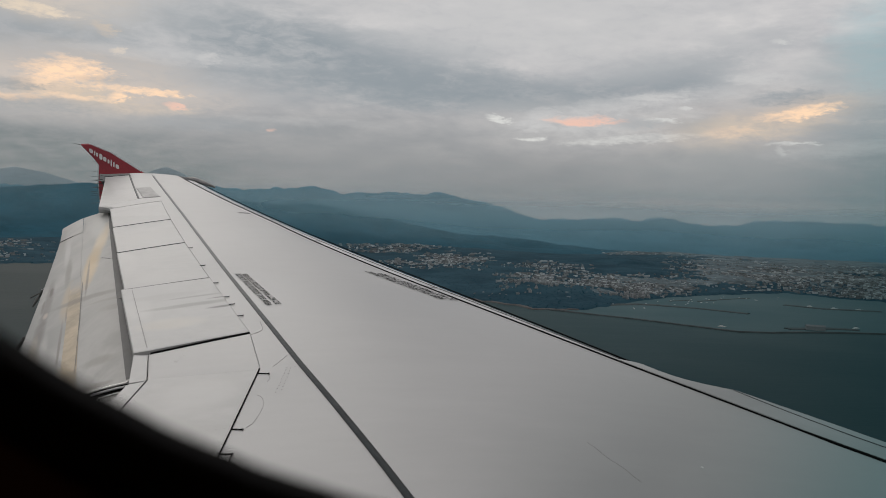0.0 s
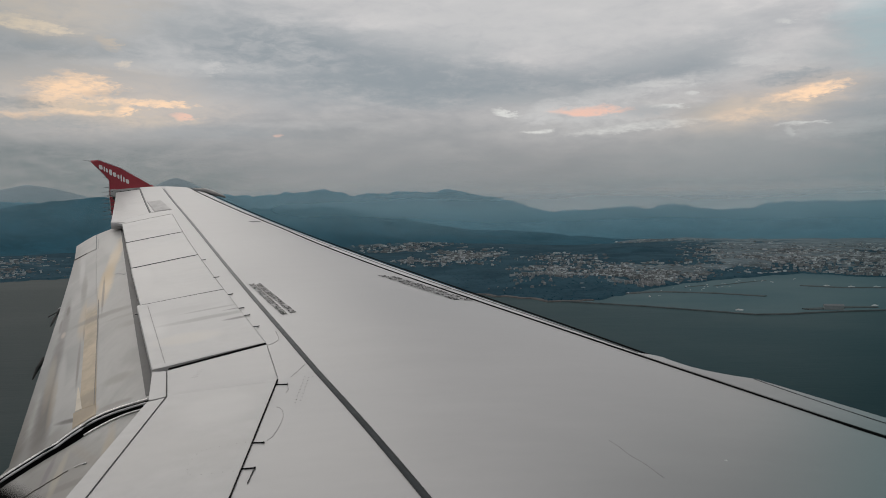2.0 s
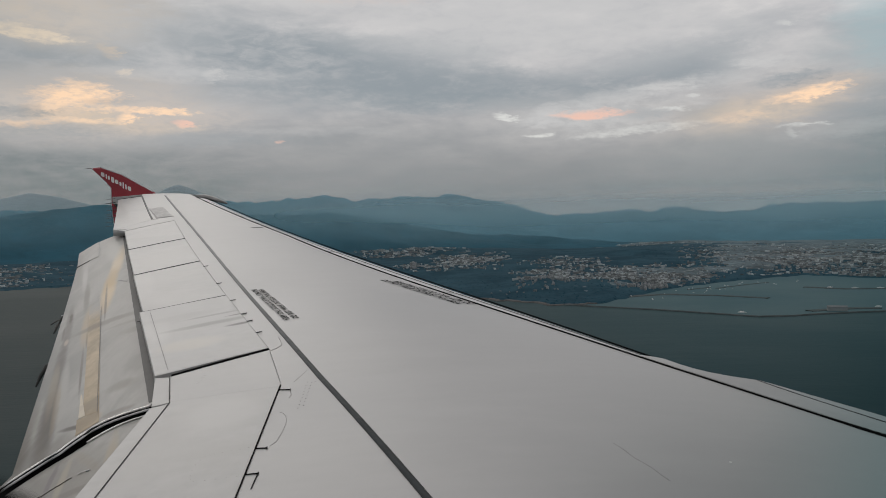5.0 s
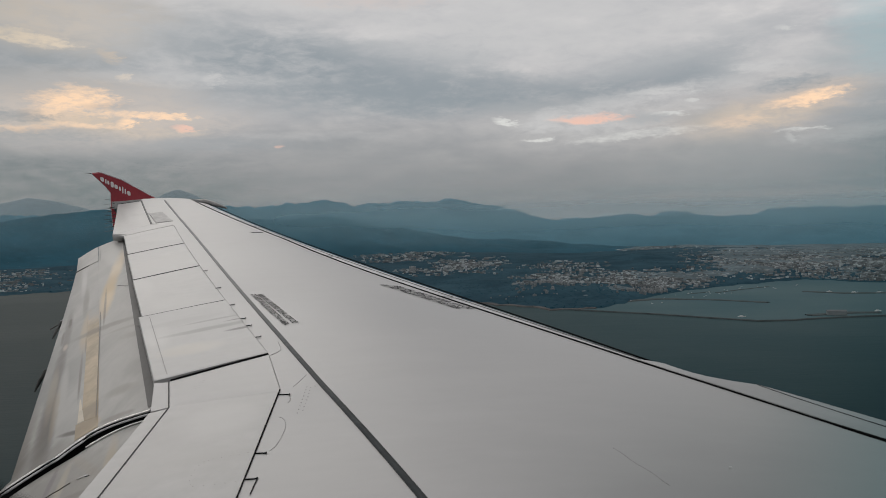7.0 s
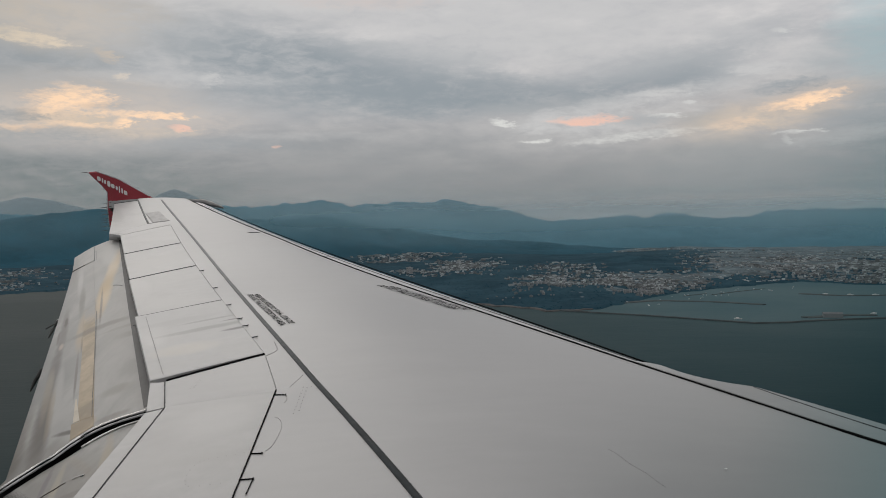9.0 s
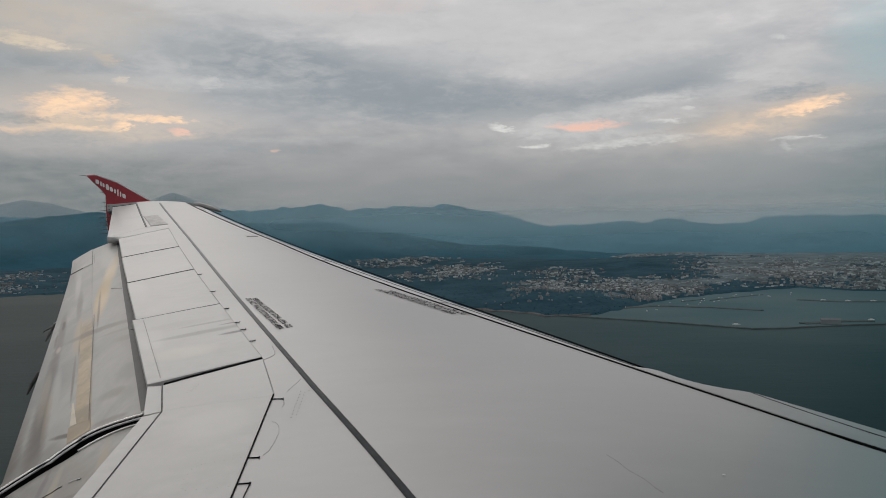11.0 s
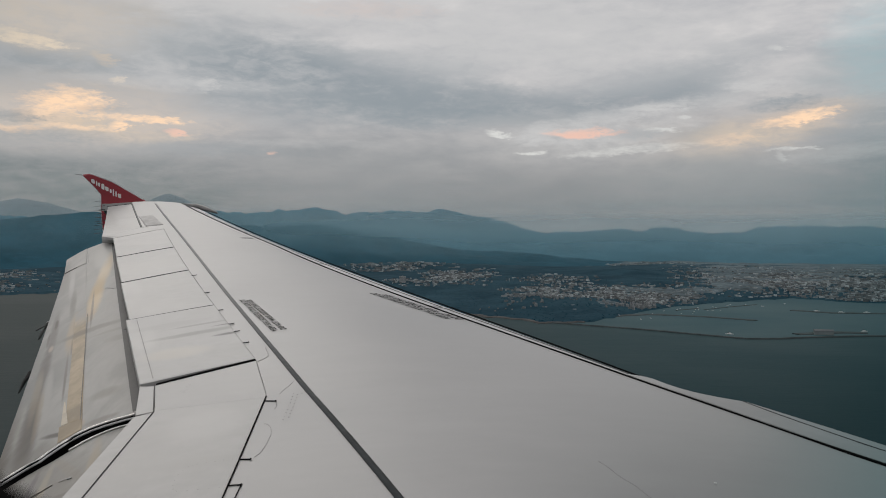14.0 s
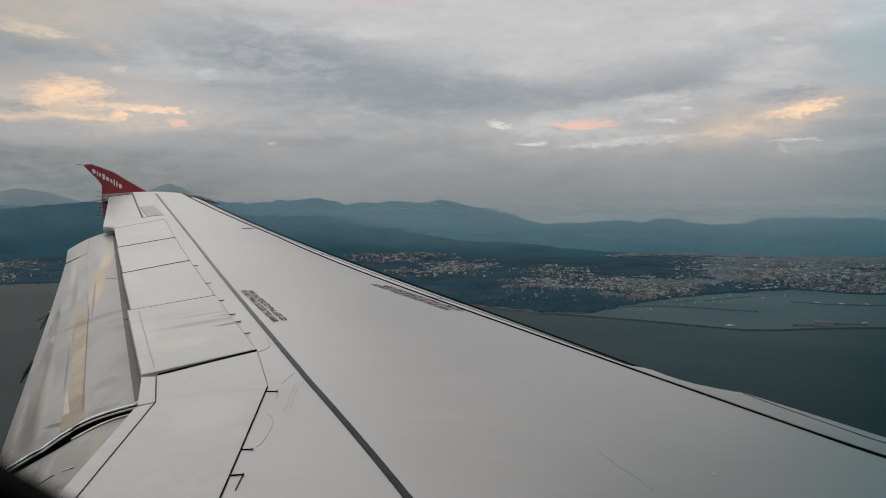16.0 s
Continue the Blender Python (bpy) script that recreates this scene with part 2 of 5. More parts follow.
cloud(20.21, 7.62, 1.56, 0.39, BRIGHT, 0.4, 0, 0.8, 0.7)
cloud(27.14, 8.51, 1.63, 0.31, SLATE, 0.65, 3, 0.7, 0.75)
cloud(30.73, 6.23, 1.95, 0.51, SLATE, 0.55, 0, 0.7, 0.7)
cloud(31.75, 7.44, 1.17, 0.39, SLATE, 0.4, 0, 0.7, 0.7)
cloud(27.72, 5.59, 1.09, 0.09, PALE, 0.75, 2, 0.6, 0.88)
cloud(27.05, 5.14, 0.24, 0.18, PALE, 0.4, -45, 0.7, 0.88)
cloud(30.35, 5.22, 2.72, 0.31, BRIGHT, 0.35, 4, 0.8, 0.7)
cloud(32.28, 11.54, 1.63, 1.95, (0.44, 0.57, 0.61), 0.6, 20, 0.9, 0.4)
cloud(-21.61, 2.54, 9.33, 1.55, (0.165,0.20,0.215), 0.85, 0, 0.9, 0.5)
cloud(30.34, 2.37, 8.55, 1.94, (0.17,0.225,0.245), 0.55, 0, 0.9, 0.5)
cloud(12.72, 2.56, 9.72, 1.17, (0.21,0.235,0.245), 0.35, 0, 0.9, 0.5)
cloud(23.70, 1.60, 12.83, 0.20, (0.36,0.335,0.32), 0.5, 0, 0.9, 0.8)
cloud(31.61, 10.64, 2.33, 1.17, (0.34,0.40,0.42), 0.35, 0, 0.8, 0.3)
cloud(-0.84, 4.36, 6.5, 1.6, (0.275, 0.29, 0.305), 0.5, 0, 0.9, 0.5)
cloud(21.97, 3.78, 4.5, 1.3, (0.36, 0.365, 0.37), 0.5, 0, 0.9, 0.5)
# the sheet grows brighter overhead, and is closed all round
sky = w.mix(w.span(EL, 16.0, 60.0), sky, (0.56, 0.56, 0.57))
clear = w.add("ShaderNodeTexSky")
clear.sky_type = "NISHITA"
clear.sun_disc = False
clear.sun_elevation, clear.sun_rotation = radians(SUN_EL), radians(SUN_AZ)
dim = w.mix(1.0, clear.outputs[0], (0.08, 0.08, 0.08), "MULTIPLY")
sky = w.mix(0.97, dim, sky)
back = w.add("ShaderNodeBackground")
w.link(sky, back.inputs[0])
back.inputs[1].default_value = 1.0
w.link(back.outputs[0], w.add("ShaderNodeOutputWorld").inputs[0])

sun = new("sun", bpy.data.lights.new("sun", "SUN"))
sun.data.energy, sun.data.angle, sun.data.color = 0.42, radians(40), (1.0, 0.94, 0.87)
sun.matrix_world = look((200 * math.sin(radians(SUN_AZ)), 200 * math.cos(radians(SUN_AZ)), 200 * math.tan(radians(SUN_EL))), (0, 0, 0))

# ---- materials ----


def material(name, colour, rough=0.5, metal=0.0, vary=0.15, scale=1.0, stretch=(1, 1, 1), bump=0.0, bump_scale=60.0, second=None, spec=0.5, island=0.0, rough_vary=0.0, coat=0.0, grain=0.35, tints=()):
    """A painted, metal or earthen surface: its colour broken by stains of two sizes, uneven gloss and fine relief. Soft
    ellipses laid over it carry dirt, wear and painted-in reflections.
    """
    m = bpy.data.materials.new(name)
    m.use_nodes = True
    k = Nodes(m.node_tree)
    p = k.add("ShaderNodeBsdfPrincipled")
    place = k.add("ShaderNodeTexCoord").outputs["Object"]
    sized = k.add("ShaderNodeMapping")
    k.link(place, sized.inputs[0])
    sized.inputs["Scale"].default_value = stretch
    big = k.noise(sized.outputs[0], scale, 5.0, 0.6, 0.3)
    small = k.noise(sized.outputs[0], scale * 9.0, 4.0, 0.6)
    f = k.math("ADD", k.math("MULTIPLY", big, 1 - grain), k.math("MULTIPLY", small, grain))
    f = k.span(f, 0.33, 0.67)
    dark = tuple(c * (1 - vary) for c in colour)
    light = second or tuple(min(1.0, c * (1 + vary)) for c in colour)
    c = k.mix(f, dark, light)
    if tints:
        xyz = k.add("ShaderNodeSeparateXYZ")
        k.link(place, xyz.inputs[0])
    for x, y, rx, ry, tilt, tint, strength in tints:
        cs, sn = math.cos(radians(tilt)), math.sin(radians(tilt))
        dx, dy = k.math("SUBTRACT", xyz.outputs[0], x), k.math("SUBTRACT", xyz.outputs[1], y)
        u = k.math("DIVIDE", k.math("ADD", k.math("MULTIPLY", dx, cs), k.math("MULTIPLY", dy, sn)), rx)
        v = k.math("DIVIDE", k.math("SUBTRACT", k.math("MULTIPLY", dy, cs), k.math("MULTIPLY", dx, sn)), ry)
        d = k.math("ADD", k.math("ADD", k.math("MULTIPLY", u, u), k.math("MULTIPLY", v, v)), k.math("MULTIPLY", k.math("SUBTRACT", small, 0.5), 0.9))
        c = k.mix(k.math("MULTIPLY", k.span(d, 1.5, 0.0), strength), c, tint)
    if island:
        rnd = k.add("ShaderNodeNewGeometry").outputs["Random Per Island"]
        lit = k.span(k.math("POWER", rnd, 2.5), 0, 1, 1 - island, 1 + 2.8 * island, False)
        c = k.mix(1.0, c, k.vec(k.math("MULTIPLY", lit, 1.02), lit, k.math("MULTIPLY", lit, 0.98)), "MULTIPLY")
    k.link(c, p.inputs["Base Color"])
    p.inputs["Metallic"].default_value = metal
    p.inputs["Specular IOR Level"].default_value = spec
    p.inputs["Coat Weight"].default_value = coat
    p.inputs["Coat Roughness"].default_value = 0.25
    k.link(k.span(big, 0.3, 0.7, max(0.03, rough - rough_vary), min(1.0, rough + rough_vary)), p.inputs["Roughness"])
    if bump:
        b = k.add("ShaderNodeBump")
        b.inputs["Strength"].default_value = bump
        b.inputs["Distance"].default_value = 0.02
        k.link(k.noise(sized.outputs[0], bump_scale, 3.0, 0.6), b.inputs["Height"])
        k.link(b.outputs[0], p.inputs["Normal"])
    k.link(p.outputs[0], k.add("ShaderNodeOutputMaterial").inputs[0])
    return m


M_SKIN = material("wing_paint", (0.405, 0.40, 0.395), 0.36, vary=0.085, scale=0.8, stretch=(0.5, 1.1, 1), rough_vary=0.06, grain=0.14)
# (-1.26, 5.45) paints a warm sky sheen, (-4.1, 13.2) a dark reflection; rest is dirt
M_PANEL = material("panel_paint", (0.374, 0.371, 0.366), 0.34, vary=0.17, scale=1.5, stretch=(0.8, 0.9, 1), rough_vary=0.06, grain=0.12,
                   tints=((-1.05, 6.35, 0.10, 0.45, 18, (0.26, 0.255, 0.25), 0.5), (-1.42, 7.5, 0.07, 0.6, 18, (0.28, 0.275, 0.27), 0.45), (-1.75, 8.6, 0.06, 0.6, 18, (0.29, 0.285, 0.28), 0.4), (-1.62, 6.0, 0.10, 0.5, 18, (0.46, 0.455, 0.445), 0.7), (-1.26, 5.45, 0.22, 0.16, 18, (0.50, 0.47, 0.42), 0.7), (-2.25, 7.9, 0.12, 0.6, 18, (0.45, 0.445, 0.435), 0.5), (-0.8, 4.0, 0.2, 0.25, 0, (0.45, 0.445, 0.435), 0.5), (-1.0, 3.6, 0.15, 0.5, 0, (0.33, 0.325, 0.32), 0.45), (-1.22, 5.98, 0.36, 0.06, 24, (0.20, 0.195, 0.19), 0.8), (-1.25, 6.25, 0.25, 0.03, 24, (0.24, 0.235, 0.23), 0.7), (-1.0, 5.88, 0.12, 0.035, 24, (0.06, 0.058, 0.055), 0.9), (-1.08, 6.18, 0.10, 0.02, 24, (0.10, 0.095, 0.09), 0.8), (-1.5, 6.3, 0.3, 0.10, 24, (0.34, 0.335, 0.33), 0.4), (-0.72, 3.5, 0.25, 0.06, 6, (0.30, 0.295, 0.29), 0.5), (-0.85, 2.8, 0.2, 0.3, 0, (0.34, 0.335, 0.33), 0.4), (-4.1, 13.2, 0.15, 1.0, 19, (0.27, 0.265, 0.26), 0.7)))
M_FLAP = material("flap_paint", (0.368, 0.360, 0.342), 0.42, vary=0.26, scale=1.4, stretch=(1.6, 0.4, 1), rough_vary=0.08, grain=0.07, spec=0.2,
                  tints=((-2.00, 5.00, 0.055, 0.9, 18, (0.11, 0.098, 0.085), 0.95), (-2.36, 6.15, 0.045, 1.0, 18, (0.14, 0.128, 0.11), 0.85), (-2.80, 7.55, 0.035, 1.0, 18, (0.17, 0.155, 0.135), 0.7), (-1.93, 4.55, 0.10, 0.35, 18, (0.15, 0.138, 0.12), 0.6), (-1.95, 5.55, 0.018, 0.9, 18, (0.50, 0.49, 0.47), 0.8), (-2.45, 7.05, 0.012, 0.6, 18, (0.13, 0.115, 0.10), 0.8), (-3.00, 8.6, 0.03, 0.8, 18, (0.20, 0.18, 0.155), 0.6),
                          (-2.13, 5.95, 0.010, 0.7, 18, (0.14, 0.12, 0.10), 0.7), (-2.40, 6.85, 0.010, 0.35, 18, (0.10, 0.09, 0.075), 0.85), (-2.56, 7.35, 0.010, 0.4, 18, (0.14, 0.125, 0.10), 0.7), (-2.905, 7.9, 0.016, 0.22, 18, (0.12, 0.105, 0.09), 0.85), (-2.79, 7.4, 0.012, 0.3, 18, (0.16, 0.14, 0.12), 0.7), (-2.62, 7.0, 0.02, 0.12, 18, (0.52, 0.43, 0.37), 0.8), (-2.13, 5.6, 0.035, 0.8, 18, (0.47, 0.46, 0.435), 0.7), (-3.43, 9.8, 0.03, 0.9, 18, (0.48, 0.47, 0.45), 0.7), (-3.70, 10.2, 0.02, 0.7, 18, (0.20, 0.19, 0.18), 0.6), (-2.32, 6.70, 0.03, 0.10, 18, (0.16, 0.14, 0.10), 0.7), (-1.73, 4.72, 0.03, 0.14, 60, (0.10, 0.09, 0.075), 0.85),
                          # gold streaks at y 8.6 and 10.0: warm sky reflection painted into the colour
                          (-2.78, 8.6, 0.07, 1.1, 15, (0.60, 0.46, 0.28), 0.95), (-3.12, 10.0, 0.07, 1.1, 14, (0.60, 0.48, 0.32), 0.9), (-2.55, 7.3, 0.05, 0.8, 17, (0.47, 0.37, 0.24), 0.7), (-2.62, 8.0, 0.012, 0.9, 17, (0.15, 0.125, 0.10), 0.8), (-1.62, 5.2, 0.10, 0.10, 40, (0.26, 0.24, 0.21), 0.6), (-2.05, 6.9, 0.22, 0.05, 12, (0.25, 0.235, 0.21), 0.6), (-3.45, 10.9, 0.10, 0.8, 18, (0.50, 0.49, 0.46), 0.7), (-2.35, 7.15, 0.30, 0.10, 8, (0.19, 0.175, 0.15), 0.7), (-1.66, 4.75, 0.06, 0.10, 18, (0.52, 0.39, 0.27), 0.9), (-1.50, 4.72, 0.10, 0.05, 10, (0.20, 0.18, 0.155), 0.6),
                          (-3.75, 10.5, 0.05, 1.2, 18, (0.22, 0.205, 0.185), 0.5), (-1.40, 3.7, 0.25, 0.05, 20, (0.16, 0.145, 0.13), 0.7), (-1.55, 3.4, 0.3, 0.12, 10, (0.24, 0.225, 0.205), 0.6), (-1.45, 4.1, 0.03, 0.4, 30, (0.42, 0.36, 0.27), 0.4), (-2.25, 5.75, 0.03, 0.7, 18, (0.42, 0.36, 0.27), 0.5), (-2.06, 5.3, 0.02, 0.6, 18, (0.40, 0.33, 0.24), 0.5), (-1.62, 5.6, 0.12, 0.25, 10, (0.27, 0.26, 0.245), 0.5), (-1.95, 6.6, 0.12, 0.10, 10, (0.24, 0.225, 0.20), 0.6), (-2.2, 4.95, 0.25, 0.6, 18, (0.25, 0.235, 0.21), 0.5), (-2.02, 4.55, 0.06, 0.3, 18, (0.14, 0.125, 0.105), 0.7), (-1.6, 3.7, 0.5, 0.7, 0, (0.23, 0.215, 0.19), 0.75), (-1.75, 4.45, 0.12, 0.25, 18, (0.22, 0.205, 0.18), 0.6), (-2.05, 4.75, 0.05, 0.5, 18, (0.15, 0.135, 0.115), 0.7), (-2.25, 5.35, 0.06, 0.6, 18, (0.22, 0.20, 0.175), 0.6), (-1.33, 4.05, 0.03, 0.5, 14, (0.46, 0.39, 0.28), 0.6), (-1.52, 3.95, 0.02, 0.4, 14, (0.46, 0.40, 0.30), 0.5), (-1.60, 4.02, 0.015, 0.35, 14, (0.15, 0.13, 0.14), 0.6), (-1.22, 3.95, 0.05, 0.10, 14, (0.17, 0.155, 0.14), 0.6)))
M_METAL = material("bare_metal", (0.56, 0.56, 0.565), 0.36, metal=0.35, vary=0.1, scale=3.0, rough_vary=0.08)
M_CHROME = material("polished_metal", (0.78, 0.77, 0.75), 0.16, metal=1.0, vary=0.12, scale=9.0, rough_vary=0.08)
M_STRIPE = material("sealant", (0.036, 0.042, 0.044), 0.75, vary=0.25, scale=5.0, spec=0.2, tints=((-3.2, 14.2, 8.0, 9.5, 0, (0.36, 0.36, 0.355), 0.95),))
M_GAP = material("dark_cavity", (0.018, 0.018, 0.018), 0.8, vary=0.2)
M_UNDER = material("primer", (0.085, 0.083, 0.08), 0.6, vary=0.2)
M_BEIGE = material("beige_primer", (0.45, 0.36, 0.245), 0.45, vary=0.26, scale=1.6, stretch=(2, 0.9, 1), grain=0.2, spec=0.2,
                   tints=((-2.75, 8.25, 0.3, 0.75, 18, (0.375, 0.366, 0.348), 1.0), (-2.35, 7.15, 0.30, 0.12, 8, (0.19, 0.165, 0.13), 0.7), (-1.75, 5.0, 0.12, 0.12, 10, (0.30, 0.25, 0.18), 0.6)))
M_CREAM = material("cream_primer", (0.60, 0.53, 0.42), 0.5, vary=0.1, scale=4.0)
M_RED = material("red_paint", (0.30, 0.022, 0.035), 0.32, vary=0.12, scale=2.0)
M_WHITE = material("white_paint", (0.74, 0.73, 0.72), 0.4, vary=0.05)
M_BLACK = material("black_paint", (0.03, 0.03, 0.03), 0.5, vary=0.2)
M_GREASE = material("grease", (0.27, 0.262, 0.255), 0.5, vary=0.25, scale=6.0)
M_SOOT = material("soot", (0.13, 0.115, 0.10), 0.45, vary=0.30, scale=2.2, stretch=(2.5, 0.3, 1), grain=0.2)
M_SCUFF = material("scuffed_paint", (0.37, 0.362, 0.356), 0.5, vary=0.2, scale=9.0)
M_CABIN = material("cabin_trim", (0.05, 0.022, 0.01), 0.9, vary=0.2, scale=8.0)
M_RUBBER = material("window_seal", (0.006, 0.006, 0.006), 0.9, vary=0.2, scale=20.0, spec=0.05)
# haze put into the base colours, M_HILL to M_TOWN: bluer, and paler far off
M_HILL = material("hazed_wooded_hills", (0.018, 0.078, 0.112), 0.95, vary=0.2, scale=0.004, spec=0.05)
M_RANGE = material("hazed_mountains", (0.070, 0.170, 0.222), 0.98, vary=0.12, scale=0.003, spec=0.02)
M_PEAK = material("hazed_peaks", (0.28, 0.34, 0.362), 1.0, vary=0.06, scale=0.003, spec=0.0)
M_LAND = material("coastal_land", (0.013, 0.054, 0.082), 0.95, vary=0.30, scale=0.012, second=(0.030, 0.078, 0.104), spec=0.05)
M_WOOD = material("pine_wood", (0.016, 0.058, 0.086), 0.95, vary=0.12, scale=0.05, island=0.18, spec=0.05)
M_PLAIN = material("farmland", (0.108, 0.142, 0.156), 0.95, vary=0.50, scale=0.016, stretch=(0.6, 1.4, 1), grain=0.5, spec=0.05)
M_TOWN = material("rendered_walls", (0.238, 0.264, 0.274), 0.85, vary=0.1, scale=0.02, island=0.42, spec=0.1)
M_PALE = material("pale_walls", (0.36, 0.37, 0.37), 0.8, vary=0.08, scale=0.05, spec=0.1)
M_TILE = material("clay_roof", (0.19, 0.195, 0.20), 0.85, vary=0.15, scale=0.3, spec=0.1)
M_QUAY = material("quay_stone", (0.078, 0.092, 0.094), 0.9, vary=0.25, scale=0.06, spec=0.1)
M_GLASS = material("dark_glazing", (0.06, 0.085, 0.10), 0.3, vary=0.1)
M_SAND = material("shore_rock", (0.110, 0.108, 0.106), 0.95, vary=0.3, scale=0.05, spec=0.05)


def water_material(name, gloss, lift):
    m = bpy.data.materials.new(name)
    m.use_nodes = True
    k = Nodes(m.node_tree)
    p = k.add("ShaderNodeBsdfPrincipled")
    place = k.add("ShaderNodeTexCoord").outputs["Object"]
    big = k.noise(place, 0.0022, 4.0, 0.55, 0.6)
    wide = k.add("ShaderNodeMapping")
    k.link(place, wide.inputs[0])
    wide.inputs["Scale"].default_value = (0.35, 1.0, 1.0)
    swell = k.noise(wide.outputs[0], 0.03, 5.0, 0.6)
    # darker and greyer towards the tail, brighter and more teal ahead
    xyz = k.add("ShaderNodeSeparateXYZ")
    k.link(place, xyz.inputs[0])
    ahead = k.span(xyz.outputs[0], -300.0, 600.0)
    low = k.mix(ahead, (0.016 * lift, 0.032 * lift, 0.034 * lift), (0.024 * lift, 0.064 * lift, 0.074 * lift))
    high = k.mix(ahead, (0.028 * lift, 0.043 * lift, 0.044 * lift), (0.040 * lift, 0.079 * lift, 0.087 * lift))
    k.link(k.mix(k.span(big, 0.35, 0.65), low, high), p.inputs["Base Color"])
    p.inputs["Roughness"].default_value = 0.55
    p.inputs["Specular IOR Level"].default_value = 0.025 * gloss
    b = k.add("ShaderNodeBump")
    b.inputs["Strength"].default_value = 0.35
    b.inputs["Distance"].default_value = 2.0
    k.link(k.math("ADD", swell, k.math("MULTIPLY", k.noise(wide.outputs[0], 0.25, 3.0), 0.2)), b.inputs["Height"])
    k.link(b.outputs[0], p.inputs["Normal"])
    k.link(p.outputs[0], k.add("ShaderNodeOutputMaterial").inputs[0])
    return m


def haze_material(share, high, low, foot, full, tint):
    """Thin mist: lets most of the light through, fading out between the heights low and high, uneven along its length."""
    m = bpy.data.materials.new("mist")
    m.use_nodes = True
    k = Nodes(m.node_tree)
    place = k.add("ShaderNodeTexCoord").outputs["Object"]
    xyz = k.add("ShaderNodeSeparateXYZ")
    k.link(place, xyz.inputs[0])
    wisps = k.noise(k.vec(k.math("MULTIPLY", xyz.outputs[0], 0.0022), k.math("MULTIPLY", xyz.outputs[1], 0.0022), k.math("MULTIPLY", xyz.outputs[2], 0.012)), 1.0, 5.0, 0.55, 0.4)
    h = k.math("ADD", xyz.outputs[2], k.math("MULTIPLY", k.math("SUBTRACT", wisps, 0.5), 60.0))
    f = k.math("MULTIPLY", k.span(h, high, low), k.span(h, foot, full))
    # thicker ahead, thinner towards the tail
    f = k.math("MULTIPLY", f, k.span(xyz.outputs[0], -1000.0, 100.0, 0.5 * share, share))
    cloudy = k.add("ShaderNodeBsdfDiffuse")
    cloudy.inputs[0].default_value = (*tint, 1)
    through_light = k.add("ShaderNodeBsdfTranslucent")
    through_light.inputs[0].default_value = (*tint, 1)
    both = k.add("ShaderNodeMixShader")
    both.inputs[0].default_value = 0.35
    k.link(cloudy.outputs[0], both.inputs[1])
    k.link(through_light.outputs[0], both.inputs[2])
    clear_air = k.add("ShaderNodeBsdfTransparent")
    out = k.add("ShaderNodeMixShader")
    k.link(f, out.inputs[0])
    k.link(clear_air.outputs[0], out.inputs[1])
    k.link(both.outputs[0], out.inputs[2])
    k.link(out.outputs[0], k.add("ShaderNodeOutputMaterial").inputs[0])
    return m


M_MIST = haze_material(0.42, 125.0, 20.0, -115.0, 20.0, (0.44, 0.68, 0.76))
M_VEIL = haze_material(0.34, 300.0, 60.0, -40.0, 90.0, (0.62, 0.72, 0.76))
M_SEA = water_material("sea", 1.0, 1.0)
M_HARBOUR = water_material("harbour_water", 1.5, 1.45)


def pane_material():
    """Acrylic pane with a teal cast to one side and a darkened corner, both put into its colour."""
    m = bpy.data.materials.new("acrylic")
    m.use_nodes = True
    k = Nodes(m.node_tree)
    xyz = k.add("ShaderNodeSeparateXYZ")
    k.link(k.add("ShaderNodeTexCoord").outputs["Object"], xyz.inputs[0])
    t = k.add("ShaderNodeBsdfTransparent")
    corner = k.math("MULTIPLY", xyz.outputs[0], k.math("MULTIPLY", xyz.outputs[2], -1.0))
    # brightness falloff at the lower forward corner, painted into the pane
    falloff = k.mix(k.span(corner, 0.0008, 0.0076), (0.99, 0.99, 0.985), (0.63, 0.665, 0.665))
    edge = k.math("SUBTRACT", xyz.outputs[0], k.math("MULTIPLY", xyz.outputs[2], 0.3))
    k.link(k.mix(1.0, falloff, k.mix(k.span(edge, 0.105, 0.185), (1.0, 1.0, 1.0), (0.50, 0.74, 0.76)), "MULTIPLY"), t.inputs[0])
    k.link(t.outputs[0], k.add("ShaderNodeOutputMaterial").inputs[0])
    return m


M_PANE = pane_material()

# ---- building helpers ----


def mesh_from(name, verts, faces, mat, smooth=False):
    me = bpy.data.meshes.new(name)
    me.from_pydata([tuple(v) for v in verts], [], [tuple(f) for f in faces])
    me.materials.append(mat)
    me.validate()
    me.update()
    if smooth:
        me.shade_smooth()
    return me


def thing(name, label, category, group="", kind=""):
    return tagged(new(name), label, category, group, kind)


def part(name, me, parent, label=""):
    ob = new(name, me)
    ob.parent = parent
    return tagged(ob, label)


def box(x0, x1, y0, y1, z0, z1):
    v = [(x, y, z) for z in (z0, z1) for y in (y0, y1) for x in (x0, x1)]
    return v, [(0, 2, 3, 1), (4, 5, 7, 6), (0, 1, 5, 4), (2, 6, 7, 3), (0, 4, 6, 2), (1, 3, 7, 5)]


def joined(pieces):
    verts, faces = [], []
    for v, f in pieces:
        o = len(verts)
        verts += v
        faces += [tuple(i + o for i in q) for q in f]
    return verts, faces


